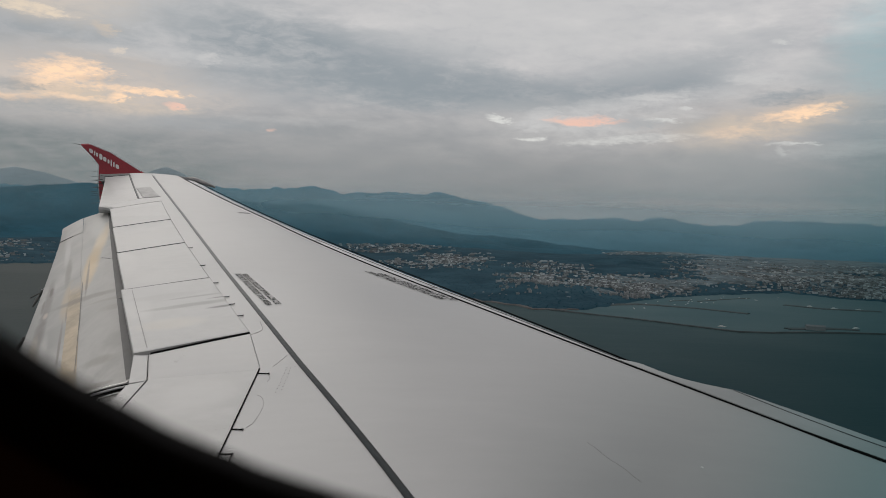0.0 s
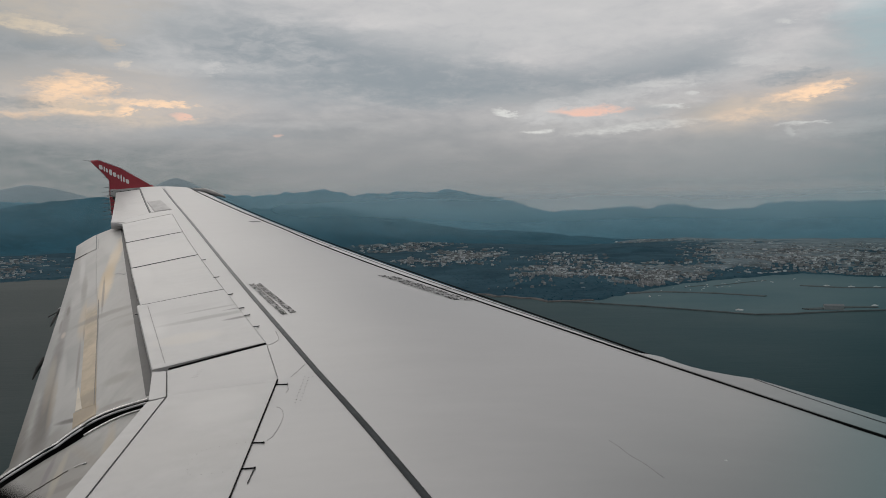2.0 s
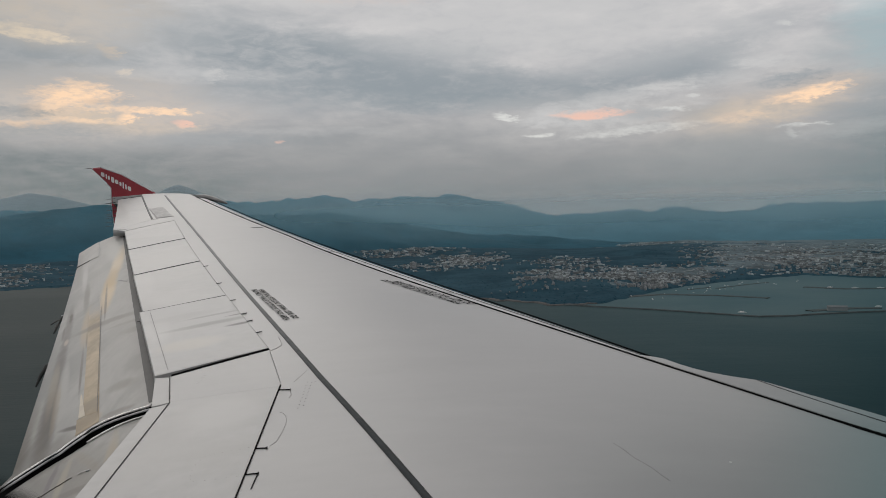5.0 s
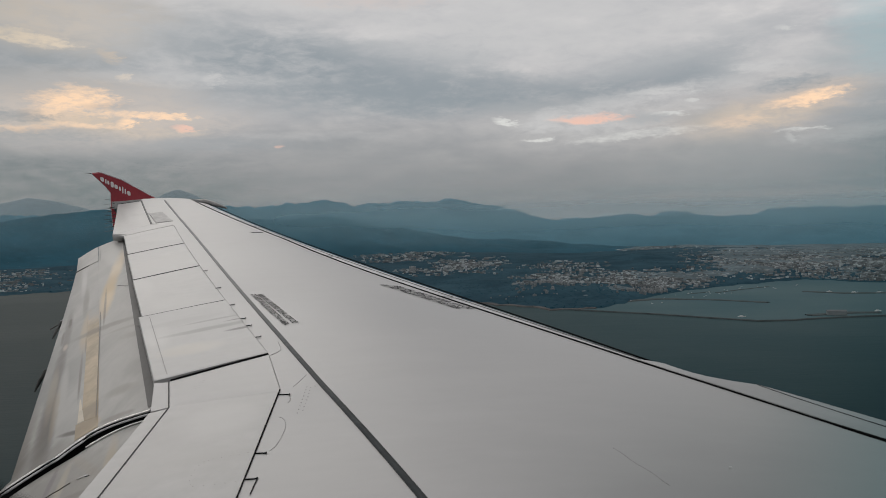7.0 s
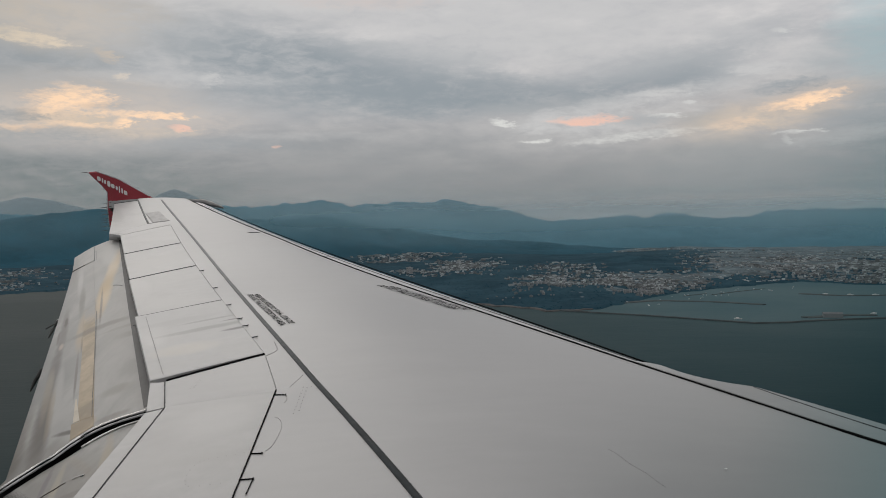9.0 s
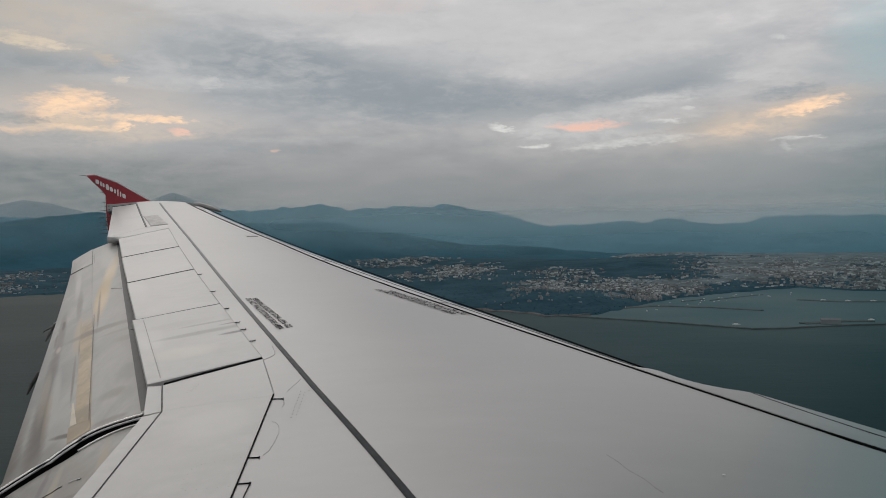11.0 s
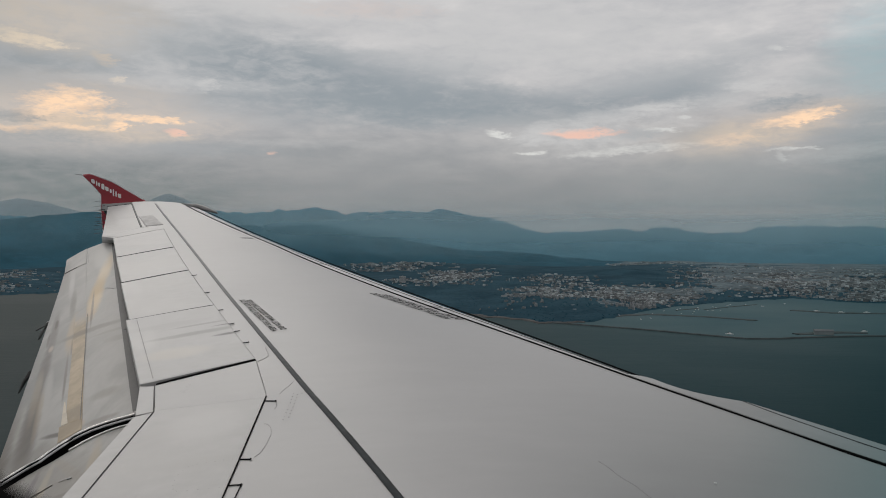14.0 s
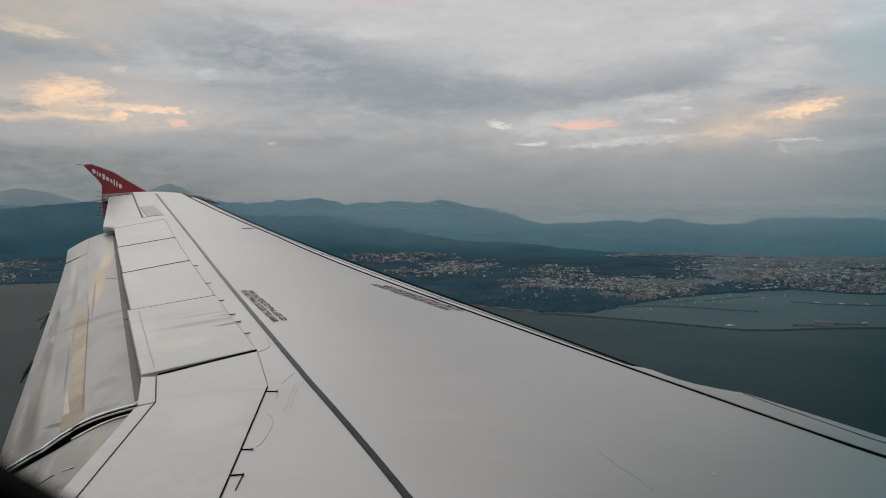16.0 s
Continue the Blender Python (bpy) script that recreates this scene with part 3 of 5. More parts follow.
def tube(points, radius, sides=8, taper=None):
    """A round rod along points."""
    verts, faces = [], []
    pts = [Vector(p) for p in points]
    for i, p in enumerate(pts):
        d = (pts[min(i + 1, len(pts) - 1)] - pts[max(i - 1, 0)]).normalized()
        a = d.orthogonal().normalized()
        b = d.cross(a)
        r = radius if taper is None else radius * taper[i]
        verts += [tuple(p + r * (a * math.cos(q) + b * math.sin(q))) for q in (2 * math.pi * j / sides for j in range(sides))]
    for i in range(len(pts) - 1):
        faces += [(i * sides + j, i * sides + (j + 1) % sides, (i + 1) * sides + (j + 1) % sides, (i + 1) * sides + j) for j in range(sides)]
    faces += [tuple(range(sides))[::-1], tuple(range((len(pts) - 1) * sides, len(pts) * sides))]
    return verts, faces

# ---- the wing: x forward, y outboard, z up, seen from a cabin window above its root ----


def lead(y):
    """Leading edge."""
    return 3.40423 - 0.32007 * y - 0.0087138 * y * y


def trail(y):
    """Trailing edge of the spoilers: square to the fuselage inboard of the kink, swept outboard."""
    return -1.17 - 0.327 * max(0.0, y - 4.45)


def rise(y):
    """Dihedral and the upward bend of the loaded wing."""
    return -0.87 + 0.1 * (y - 4.75) + 0.00144 * max(0.0, y - 6.0) ** 2.6


def top(x, y):
    c = lead(y) - trail(y)
    xi = min(1.0, max(0.0, (lead(y) - x) / c))
    return rise(y) + 0.033 * c * math.sin(math.pi * xi ** 0.85)


def flap_top(x, y):
    a = max(0.0, trail(y) - x)
    return rise(y) - 0.10 - 0.20 * a - 0.22 * a * a


def slat_line(y):
    if y < 4.6:
        return 1.6245 + 0.527 * (4.6 - y)
    d = 0.2602 + 0.02512 * (y - 7) - 0.01336 * (y - 7) ** 2
    return lead(y) - (max(d, 0.16) if y > 9 else d)


def hinge(y):
    """Front edge of the spoilers and of the aileron."""
    if y < 4.4:
        return -0.55
    if y < 5.14:
        return -0.55 - 0.16 * (y - 4.4) / 0.74
    if y < 12.04:
        return -0.71 - 0.3247 * (y - 5.14)
    if y < 12.3:
        return -2.95 - 0.37 * (y - 12.04) / 0.26
    return -3.32 - 0.345 * (y - 12.3)


def patch(front, rear, nu, nv, height, lift=0.0, thick=0.012, rim=0.006, drop=0.003):
    """A sheet of skin between the curves front(u) and rear(u), lying on height(x, y), with rounded rims and turned-down edges."""
    us = [0.0, rim] + [2 * rim + (1 - 4 * rim) * i / nu for i in range(nu + 1)] + [1 - rim, 1.0]
    vs = [0.0, rim] + [2 * rim + (1 - 4 * rim) * i / nv for i in range(nv + 1)] + [1 - rim, 1.0]
    verts, faces, n = [], [], len(vs)
    for i, u in enumerate(us):
        (xa, ya), (xb, yb) = front(u), rear(u)
        for j, v in enumerate(vs):
            x, y = xa + (xb - xa) * v, ya + (yb - ya) * v
            edge = i in (0, len(us) - 1) or j in (0, n - 1)
            verts.append((x, y, height(x, y) + lift - (drop if edge else 0.0)))
    for i in range(len(us) - 1):
        faces += [(i * n + j, (i + 1) * n + j, (i + 1) * n + j + 1, i * n + j + 1) for j in range(n - 1)]
    ring = [i * n for i in range(len(us))] + [(len(us) - 1) * n + j for j in range(1, n)] + [i * n + n - 1 for i in range(len(us) - 2, -1, -1)] + [j for j in range(n - 2, 0, -1)]
    o, m = len(verts), len(ring)
    verts += [(verts[k][0], verts[k][1], verts[k][2] - d) for d in (0.0, thick) for k in ring]
    faces += [(o + k, o + (k + 1) % m, o + m + (k + 1) % m, o + m + k) for k in range(m)]
    return verts, faces


def line(a, b):
    return lambda u: (a[0] + (b[0] - a[0]) * u, a[1] + (b[1] - a[1]) * u)


def along(fx, y0, y1, dx=0.0):
    return lambda u: (fx(y0 + (y1 - y0) * u) + dx, y0 + (y1 - y0) * u)


def ribbon(points, width, height, lift=0.002):
    """A thin raised strip of even width along (x, y) points on the wing."""
    verts, faces = [], []
    for i, (x, y) in enumerate(points):
        x0, y0 = points[max(0, i - 1)]
        x1, y1 = points[min(len(points) - 1, i + 1)]
        l = math.hypot(x1 - x0, y1 - y0)
        nx, ny = -(y1 - y0) / l * width / 2, (x1 - x0) / l * width / 2
        for s in (-1, 1):
            verts.append((x + s * nx, y + s * ny, height(x + s * nx, y + s * ny) + lift))
    o = len(verts)
    verts += [(x, y, z - 0.006) for x, y, z in verts]
    for i in range(len(points) - 1):
        a = 2 * i
        faces += [(a, a + 1, a + 3, a + 2), (a, a + 2, o + a + 2, o + a), (a + 1, o + a + 1, o + a + 3, a + 3)]
    return verts, faces


ROOT, TIP = -0.35, 14.66
wing = thing("airliner", "white airliner with light grey wing and lowered flaps", "aircraft")


def skin(name, pf, mat, label="", parent=None, smooth=True):
    return part(name, mesh_from(name, *pf, mat, smooth), parent or wing, label)


# main skin, from the slats back to the hinge line
skin("upper_skin", patch(along(slat_line, ROOT, TIP, -0.012), along(hinge, ROOT, TIP, -0.002), 150, 26, top, rim=0.001, thick=0.03), M_SKIN, "smooth light grey upper skin with faint stains")
# dark box below all joints, and the lower skin
under = []
for y0, y1 in ((ROOT, 4.4), (4.4, 8.0), (8.0, 11.6), (11.6, 14.6)):
    under.append(patch(lambda u, a=y0, b=y1: (lead(a + (b - a) * u) - 0.14, a + (b - a) * u), lambda u, a=y0, b=y1: (trail(a + (b - a) * u) + 0.10, a + (b - a) * u), 24, 12, lambda x, y: top(x, y) - 0.055, thick=0.12))
skin("wing_box", joined(under), M_GAP, "dark structure below the skin joints")
skin("lower_skin", patch(along(lead, ROOT, 14.6, -0.06), along(trail, ROOT, 14.6, 0.16), 30, 12, lambda x, y: 2 * rise(y) - top(x, y) - 0.04 * (lead(y) - trail(y)) - 0.10, thick=0.004), M_SKIN)

# slats: rounded noses ahead of the joint
def slat(y0, y1, n=16):
    verts, faces = [], []
    prof = [(0.0, 0.0), (0.35, -0.006), (0.65, -0.018), (0.85, -0.034), (0.96, -0.056), (1.0, -0.085), (0.97, -0.12), (0.8, -0.155), (0.4, -0.19), (0.0, -0.20)]
    for i in range(n + 1):
        y = y0 + (y1 - y0) * i / n
        xs, xl = slat_line(y) + 0.014, lead(y) + 0.012
        xl = max(xl, xs + 0.05)
        k = 0.55 + 0.45 * (14.7 - y) / 10.0
        for p, q in prof:
            verts.append((xs + (xl - xs) * p, y, top(xs + (xl - xs) * p, y) + 0.004 + 0.45 * q * k))
    m = len(prof)
    for i in range(n):
        faces += [(i * m + j, i * m + j + 1, (i + 1) * m + j + 1, (i + 1) * m + j) for j in range(m - 1)]
    faces += [tuple(range(m)), tuple(range(n * m, (n + 1) * m))[::-1]]
    return verts, faces


for y0, y1 in ((4.86, 6.98), (7.0, 9.48), (9.5, 11.98), (12.0, 14.3)):
    skin("slat", slat(y0, y1), M_METAL, "bare metal leading edge slat")
skin("slat_seal", ribbon([(slat_line(y) + 0.001, y) for y in (ROOT + 0.3 * i for i in range(50))], 0.028, top, 0.004), M_RUBBER, "dark joint line behind the slats")
for y0, y1 in ((4.9, 6.97), (7.01, 9.47), (9.51, 11.97), (12.01, 14.2)):
    skin("slat_seam", ribbon([(0.55 * slat_line(y) + 0.45 * lead(y), y) for y in (y0 + (y1 - y0) * q / 12 for q in range(13))], 0.012, lambda x, y: top(x, y) + 0.002, 0.003), M_UNDER)
# black line along the outer edge, under the nose of the slats
skin("nose_line", tube([(lead(y) + 0.026, y, rise(y) + 0.021 - 0.034 * (0.55 + 0.045 * (14.7 - y))) for y in (4.85 + 0.39 * i for i in range(25))], 0.006, 6), M_RUBBER, "black line along the leading edge")


def fillet(y):
    if y > 4.37:
        return lead(y) + 0.012 + 0.19 * min(1.0, max(0.0, (4.8 - y) / 0.43)) ** 3
    return 2.04 + 0.58 * (4.37 - y)


def fillet_top(x, y):
    f = min(1.0, max(0.0, (x - slat_line(y)) / max(0.02, fillet(y) - slat_line(y))))
    return top(slat_line(y), y) + 0.006 - 0.022 * f * f


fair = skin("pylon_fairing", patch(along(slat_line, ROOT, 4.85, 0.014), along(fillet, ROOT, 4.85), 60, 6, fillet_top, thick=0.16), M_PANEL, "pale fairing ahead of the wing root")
part("seam", mesh_from("seam", *ribbon([(fillet(y) - 0.02 - 0.13 * (1 - math.exp(-2.4 * (4.36 - y))), y) for y in (4.36 - 0.12 * i for i in range(18))], 0.008, fillet_top, 0.002), M_BLACK), fair)

# dark walkway line
def walkway(y):
    t = y - 7.0
    return -1.145651645 - 0.313355812 * t ** 1 - 0.000107726 * t ** 2 - 0.000298985 * t ** 3 - 0.000106433 * t ** 4 + 0.000010739 * t ** 5


spar = [(walkway(1.6 + 0.2 * i), 1.6 + 0.2 * i) for i in range(65)]
skin("walkway_line", ribbon(spar, 0.030, top, 0.004), M_STRIPE, "dark grey painted walkway line")

# spoilers
edge_rear, edge_front = (4.80, 6.63, 8.40, 10.06, 11.53), (5.14, 6.95, 8.84, 10.49, 12.03)
for i in range(4):
    g = 0.010
    f = line((hinge(edge_front[i] + g) - 0.006, edge_front[i] + g), (hinge(edge_front[i + 1] - g) - 0.006, edge_front[i + 1] - g))
    extra = -0.022 if i == 0 else 0.0
    r = line((trail(edge_rear[i]) - 0.01 + extra, edge_rear[i] + g), (trail(edge_rear[i + 1]) - 0.01 + extra, edge_rear[i + 1] - g))
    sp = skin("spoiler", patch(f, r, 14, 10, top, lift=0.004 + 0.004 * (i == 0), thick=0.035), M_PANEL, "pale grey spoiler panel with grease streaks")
    # doubler seam near the rear edge, and hinge brackets with their streaks
    a, b = r(0.04), r(0.96)
    if i == 0:
        part("rear_seam", mesh_from("rear_seam", *ribbon([(a[0] + 0.075 + (b[0] - a[0]) * q / 10, a[1] + (b[1] - a[1]) * q / 10 + 0.02) for q in range(11)], 0.005, top, 0.0105 if i == 0 else 0.006), M_GREASE), sp)
    for u in ((0.24, 0.44, 0.58, 0.88) if i == 0 else ((0.30, 0.82) if i == 1 else ())):
        hx, hy = f(u)
        part("hinge_bracket", mesh_from("hinge_bracket", *joined([ribbon([(hx - 0.01, hy - 0.003), (hx + 0.036, hy + 0.005)], 0.005, top, 0.008), ribbon([(hx + 0.033, hy - 0.008), (hx + 0.036, hy + 0.014)], 0.007, top, 0.009)]), M_BLACK), sp)
    if i:
        skin("joint_gap", ribbon([(f(0)[0] + (r(0)[0] - f(0)[0]) * q / 10, edge_front[i] + (edge_rear[i] - edge_front[i]) * q / 10) for q in range(11)], 0.022, top, 0.007), M_BLACK, "dark gap between two spoilers")

def edge_plate(a, b, up, down):
    """A thin upright plate along a panel's edge from a to b."""
    pts = [(a[0] + (b[0] - a[0]) * q / 10, a[1] + (b[1] - a[1]) * q / 10) for q in range(11)]
    return [(x, y, top(x, y) + h) for x, y in pts for h in (up, down)], [(2 * q, 2 * q + 2, 2 * q + 3, 2 * q + 1) for q in range(10)]


# added black plate: the gap's shadow under the spoiler's end, as colour
skin("edge_shadow", edge_plate((-0.716, 5.145), (-1.222, 4.805), 0.0065, -0.04), M_RUBBER, "black plate standing for the shadow under the spoiler's end", smooth=False)
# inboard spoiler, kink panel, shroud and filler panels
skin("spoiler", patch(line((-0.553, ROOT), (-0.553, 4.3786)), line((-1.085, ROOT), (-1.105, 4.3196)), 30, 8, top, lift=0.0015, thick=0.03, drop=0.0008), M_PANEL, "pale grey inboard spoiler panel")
skin("kink_panel", patch(line((-0.5505, 4.378), (-0.7105, 5.12)), line((-1.108, 4.319), (-1.225, 4.78)), 8, 8, top, lift=0.001, thick=0.03, drop=0.0008), M_SKIN, "fixed panel between the spoilers")
skin("corner_panel", patch(line((-1.113, 4.31), (-1.229, 4.78)), line((-1.19, 4.27), (-1.31, 4.79)), 4, 2, top, lift=0.0, thick=0.03, rim=0.01, drop=0.001), M_PANEL)
skin("shroud_panel", patch(line((-1.0905, ROOT), (-1.1105, 4.305)), line((-1.17, ROOT), (-1.19, 4.255)), 30, 2, top, lift=0.0, thick=0.03, rim=0.003), M_PANEL)
for (xa, ya), (xb, yb), wd in (((-0.555, 4.39), (-0.552, 3.5), 0.006), ((-0.552, 3.5), (-0.552, 0.2), 0.005), ((-0.55, 4.30), (-0.492, 4.285), 0.0045), ((-0.494, 4.30), (-0.489, 4.255), 0.004), ((-0.55, 3.487), (-0.502, 3.476), 0.004), ((-0.504, 3.485), (-0.500, 3.465), 0.006), ((-0.548, 3.215), (-0.501, 3.212), 0.004), ((-0.501, 3.220), (-0.499, 3.195), 0.006), ((-0.501, 3.20), (-0.506, 3.07), 0.0025)):
    skin("joint_gap", ribbon([(xa + (xb - xa) * q / 6, ya + (yb - ya) * q / 6) for q in range(7)], wd, top, 0.005), M_RUBBER)
skin("joint_gap", ribbon([(-0.715 - 0.505 * q / 10, 5.134 - 0.335 * q / 10) for q in range(11)], 0.016, top, 0.003), M_RUBBER, "dark gap along the spoiler end")
skin("joint_gap", ribbon([(-1.089 - 0.019 * q / 10, 0.3 + 4.0 * q / 10) for q in range(11)], 0.003, top, 0.005), M_BLACK)
skin("joint_gap", ribbon([(-1.112 - 0.115 * q / 6, 4.31 + 0.48 * q / 6) for q in range(7)], 0.003, top, 0.005), M_BLACK)
# access cover outlines and rows of fasteners
skin("cover_seam", ribbon([(-0.505, 3.935), (-0.49, 3.925), (-0.472, 3.88), (-0.460, 3.82), (-0.456, 3.766), (-0.459, 3.68), (-0.466, 3.60), (-0.474, 3.54), (-0.492, 3.505)], 0.0020, top, 0.0015), M_GREASE)
skin("cover_seam", ribbon([(-0.435, 4.62), (-0.450, 4.56), (-0.472, 4.48), (-0.489, 4.42)], 0.0020, top, 0.0015), M_GREASE)
skin("cover_seam", ribbon([(-0.486, 4.24), (-0.478, 4.20), (-0.486, 4.15)], 0.003, top, 0.0015), M_GREASE)
skin("cover_seam", ribbon([(-0.70, 5.10), (-0.668, 5.14), (-0.645, 5.20), (-0.655, 5.27), (-0.69, 5.42)], 0.004, top, 0.002), M_GREASE)


def dots(points, r=0.007):
    out = []
    for x, y in points:
        z = top(x, y) + 0.006
        out.append(([(x + r * math.cos(a), y + 1.3 * r * math.sin(a), z) for a in (math.pi * k / 4 for k in range(8))] + [(x, y, z + 0.002)], [(k, (k + 1) % 8, 8) for k in range(8)]))
    return joined(out)


tagged(skin("fasteners", dots([(-0.412 + 0.022 * (q % 2) - 0.008 * (q // 2) / 8, 4.376 - 0.053 * (q // 2) - 0.02 * (q % 2)) for q in range(17)] + [(-0.369, 4.374)], 0.0038), M_BLACK, smooth=False), kind="stuff")
tagged(skin("fasteners", dots([(-0.735 - 0.04 * math.sin(a), 3.33 + 0.13 * math.cos(a)) for a in (0.42 * q for q in range(8))] + [(-0.72 + 0.035 * q, 3.47 + 0.006 * q) for q in range(5)] + [(-0.70 + 0.04 * q, 3.195) for q in range(4)], 0.0024), M_GREASE, smooth=False), kind="stuff")
for q in range(2):
    skin("scuff", ribbon([(-1.03 + 0.02 * math.sin(1.9 * k + q), 4.74 - 0.09 * q - 0.012 * k) for k in range(6)], 0.0014, top, 0.0014), M_SCUFF)
skin("scratch", ribbon([(0.905 + 0.011 * k + 0.004 * math.sin(1.3 * k), 3.24 - 0.043 * k) for k in range(10)], 0.0026, top, 0.0012), M_SCUFF)
skin("fastener_cap", dots([(1.29, 3.008)], 0.006), M_WHITE, smooth=False)
skin("vent", ribbon([(-1.76 + 0.045 * q, 11.30 + 0.03 * q) for q in range(4)], 0.05, top, 0.004), M_BLACK, "small dark vent in the skin")

# aileron and its trim plate
skin("aileron", patch(line((-3.335, 12.30), (-4.09, 14.47)), line((-3.70, 11.70), (-4.44, 14.36)), 14, 8, top, lift=0.0, thick=0.05), M_PANEL, "pale grey aileron")
skin("joint_gap", ribbon([(-3.325 - 0.755 * q / 10, 12.27 + 2.2 * q / 10) for q in range(11)], 0.026, top, 0.004), M_BLACK)
skin("joint_gap", ribbon([(-4.10 - 0.36 * q / 6, 14.475 - 0.09 * q / 6) for q in range(7)], 0.03, top, 0.004), M_BLACK)
skin("outer_panel", patch(line((-2.965, 12.06), (-3.32, 12.30)), line((-3.51, 11.56), (-3.70, 11.69)), 4, 8, top, lift=0.0, thick=0.03), M_PANEL)
skin("aileron_end", joined([box(-3.68, -3.50, 11.64, 11.74, -0.13, -0.045)]), M_PANEL)
skin("access_plate", patch(line((-3.05, 12.40), (-3.44, 13.32)), line((-3.28, 12.32), (-3.64, 13.27)), 5, 4, top, lift=0.003, thick=0.012, drop=0.001), M_GREASE, "outlined access plate near the tip")
skin("access_cover", patch(line((-3.062, 12.425), (-3.437, 13.29)), line((-3.272, 12.35), (-3.628, 13.245)), 5, 4, top, lift=0.007, thick=0.012, drop=0.001), M_SCUFF)
for q in range(9):
    y = 11.9 + 0.34 * q
    skin("static_wick", tube([(trail(y) + 0.02 - 0.1 * (y > 12), y, top(trail(y), y) - 0.03), (trail(y) - 0.17 - 0.1 * (y > 12), y + 0.03, top(trail(y), y) - 0.05)], 0.006, 5, (1, 0.4)), M_BLACK)

# tip cap with its lamp, and the fence
cap = patch(along(lambda y: lead(14.6) - 0.03 - 0.25 * max(0, y - 14.62), 14.62, 14.98), along(lambda y: -4.62 - 0.1 * (y - 14.62), 14.62, 14.98), 6, 14, lambda x, y: top(x, 14.62) - 0.10 * max(0.0, (y - 14.66) / 0.32) ** 2, lift=0.002, thick=0.12)
skin("tip_cap", cap, M_PANEL)
lampv, lampf = tube([(-2.62, 14.25, 0.355), (-2.85, 14.42, 0.43), (-3.05, 14.62, 0.475), (-3.30, 14.74, 0.50)], 0.05, 8, (0.3, 0.8, 1.0, 0.5))
skin("navigation_lamp", (lampv, lampf), M_GREASE, "dark lamp housing at the wing tip")

OUT = [(-5.08, 1.03), (-4.92, 1.045), (-4.55, 0.90), (-4.03, 0.60), (-3.85, 0.47), (-4.25, 0.30), (-4.60, 0.12), (-4.73, 0.05), (-4.755, 0.40), (-4.755, 0.68), (-4.85, 0.80)]


def slab(outline, y0, y1, inset=0.0):
    """An upright plate in the plane of the flow, thinner towards its rim."""
    n = len(outline)
    cx, cz = sum(p[0] for p in outline) / n, sum(p[1] for p in outline) / n
    k = 1 - inset
    inner = [(cx + (x - cx) * k, cz + (z - cz) * k) for x, z in outline]
    ym = (y0 + y1) / 2
    verts = [(x, y0, z) for x, z in inner] + [(x, ym, z) for x, z in outline] + [(x, y1, z) for x, z in inner]
    faces = [tuple(range(n)), tuple(range(2 * n, 3 * n))[::-1]]
    for r in (0, 1):
        faces += [(r * n + (i + 1) % n, r * n + i, (r + 1) * n + i, (r + 1) * n + (i + 1) % n) for i in range(n)]
    return verts, faces


fence = part("wingtip_fence", mesh_from("wingtip_fence", *slab(OUT, 14.985, 15.045, 0.05), M_RED), wing, "swept red wingtip fence with a white mark")
for (xa, za), (xb, zb) in zip(OUT[7:], OUT[8:] + OUT[:1]):
    part("edge_strip", mesh_from("edge_strip", *tube([(xa, 15.0, za), (xb, 15.0, zb)], 0.008, 6), M_METAL), fence)
part("leading_strip", mesh_from("leading_strip", *tube([(-4.93, 15.0, 1.04), (-4.56, 15.0, 0.905), (-4.04, 15.0, 0.60)], 0.013, 6), M_METAL), fence, "bare metal leading strip")
for u, h, wd in ((0.05, 0.075, 0.030), (0.16, 0.085, 0.011), (0.235, 0.07, 0.016), (0.35, 0.10, 0.026), (0.47, 0.075, 0.028), (0.585, 0.07, 0.016), (0.67, 0.12, 0.011), (0.75, 0.095, 0.011), (0.855, 0.075, 0.028)):
    x, z = -4.915 + 0.56 * u, 0.925 - 0.315 * u
    rim = [(x + wd * math.copysign(abs(math.cos(a)) ** 0.6, math.cos(a)), z + 0.05 * h + 0.5 * h * math.copysign(abs(math.sin(a)) ** 0.6, math.sin(a)) - 0.55 * wd * math.cos(a)) for a in (math.pi * k / 8 for k in range(16))]
    part("white_mark", mesh_from("white_mark", [(px, 14.976, pz) for px, pz in rim] + [(px, 14.984, pz) for px, pz in rim], [tuple(range(16)), *((k, (k + 1) % 16, 16 + (k + 1) % 16, 16 + k) for k in range(16))], M_WHITE), fence, "plain rounded white mark")
for z in (0.55, 0.40, 0.28, 0.17, 0.72, 1.02):
    part("static_wick", mesh_from("static_wick", *tube([(-4.74 - (z > 1) * 0.33, 15.0, z), (-4.86 - (z > 1) * 0.33, 15.0, z + 0.01)], 0.006, 5, (1, 0.4)), M_BLACK), fence)

# outboard flap, let down
def flap_end(y):
    return 0.80 - 0.027 * (y - 4.3) if y < 10.7 else 0.625


def flap_sheet(a0, a1, y0a, y1a, y0b, y1b, n, m, lift=0.0, thick=0.03, drop=0.004, mat=None):
    f = lambda u: (trail(y0a + (y1a - y0a) * u) - a0, y0a + (y1a - y0a) * u)
    r = lambda u: (trail(y0b + (y1b - y0b) * u) - (a1(y0b + (y1b - y0b) * u) if callable(a1) else a1), y0b + (y1b - y0b) * u)
    return patch(f, r, n, m, flap_top, lift=lift, thick=thick, drop=drop, rim=0.004)


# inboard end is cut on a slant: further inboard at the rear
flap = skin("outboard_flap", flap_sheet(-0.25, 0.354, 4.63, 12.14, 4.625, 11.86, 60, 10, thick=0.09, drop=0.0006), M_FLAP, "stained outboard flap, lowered")
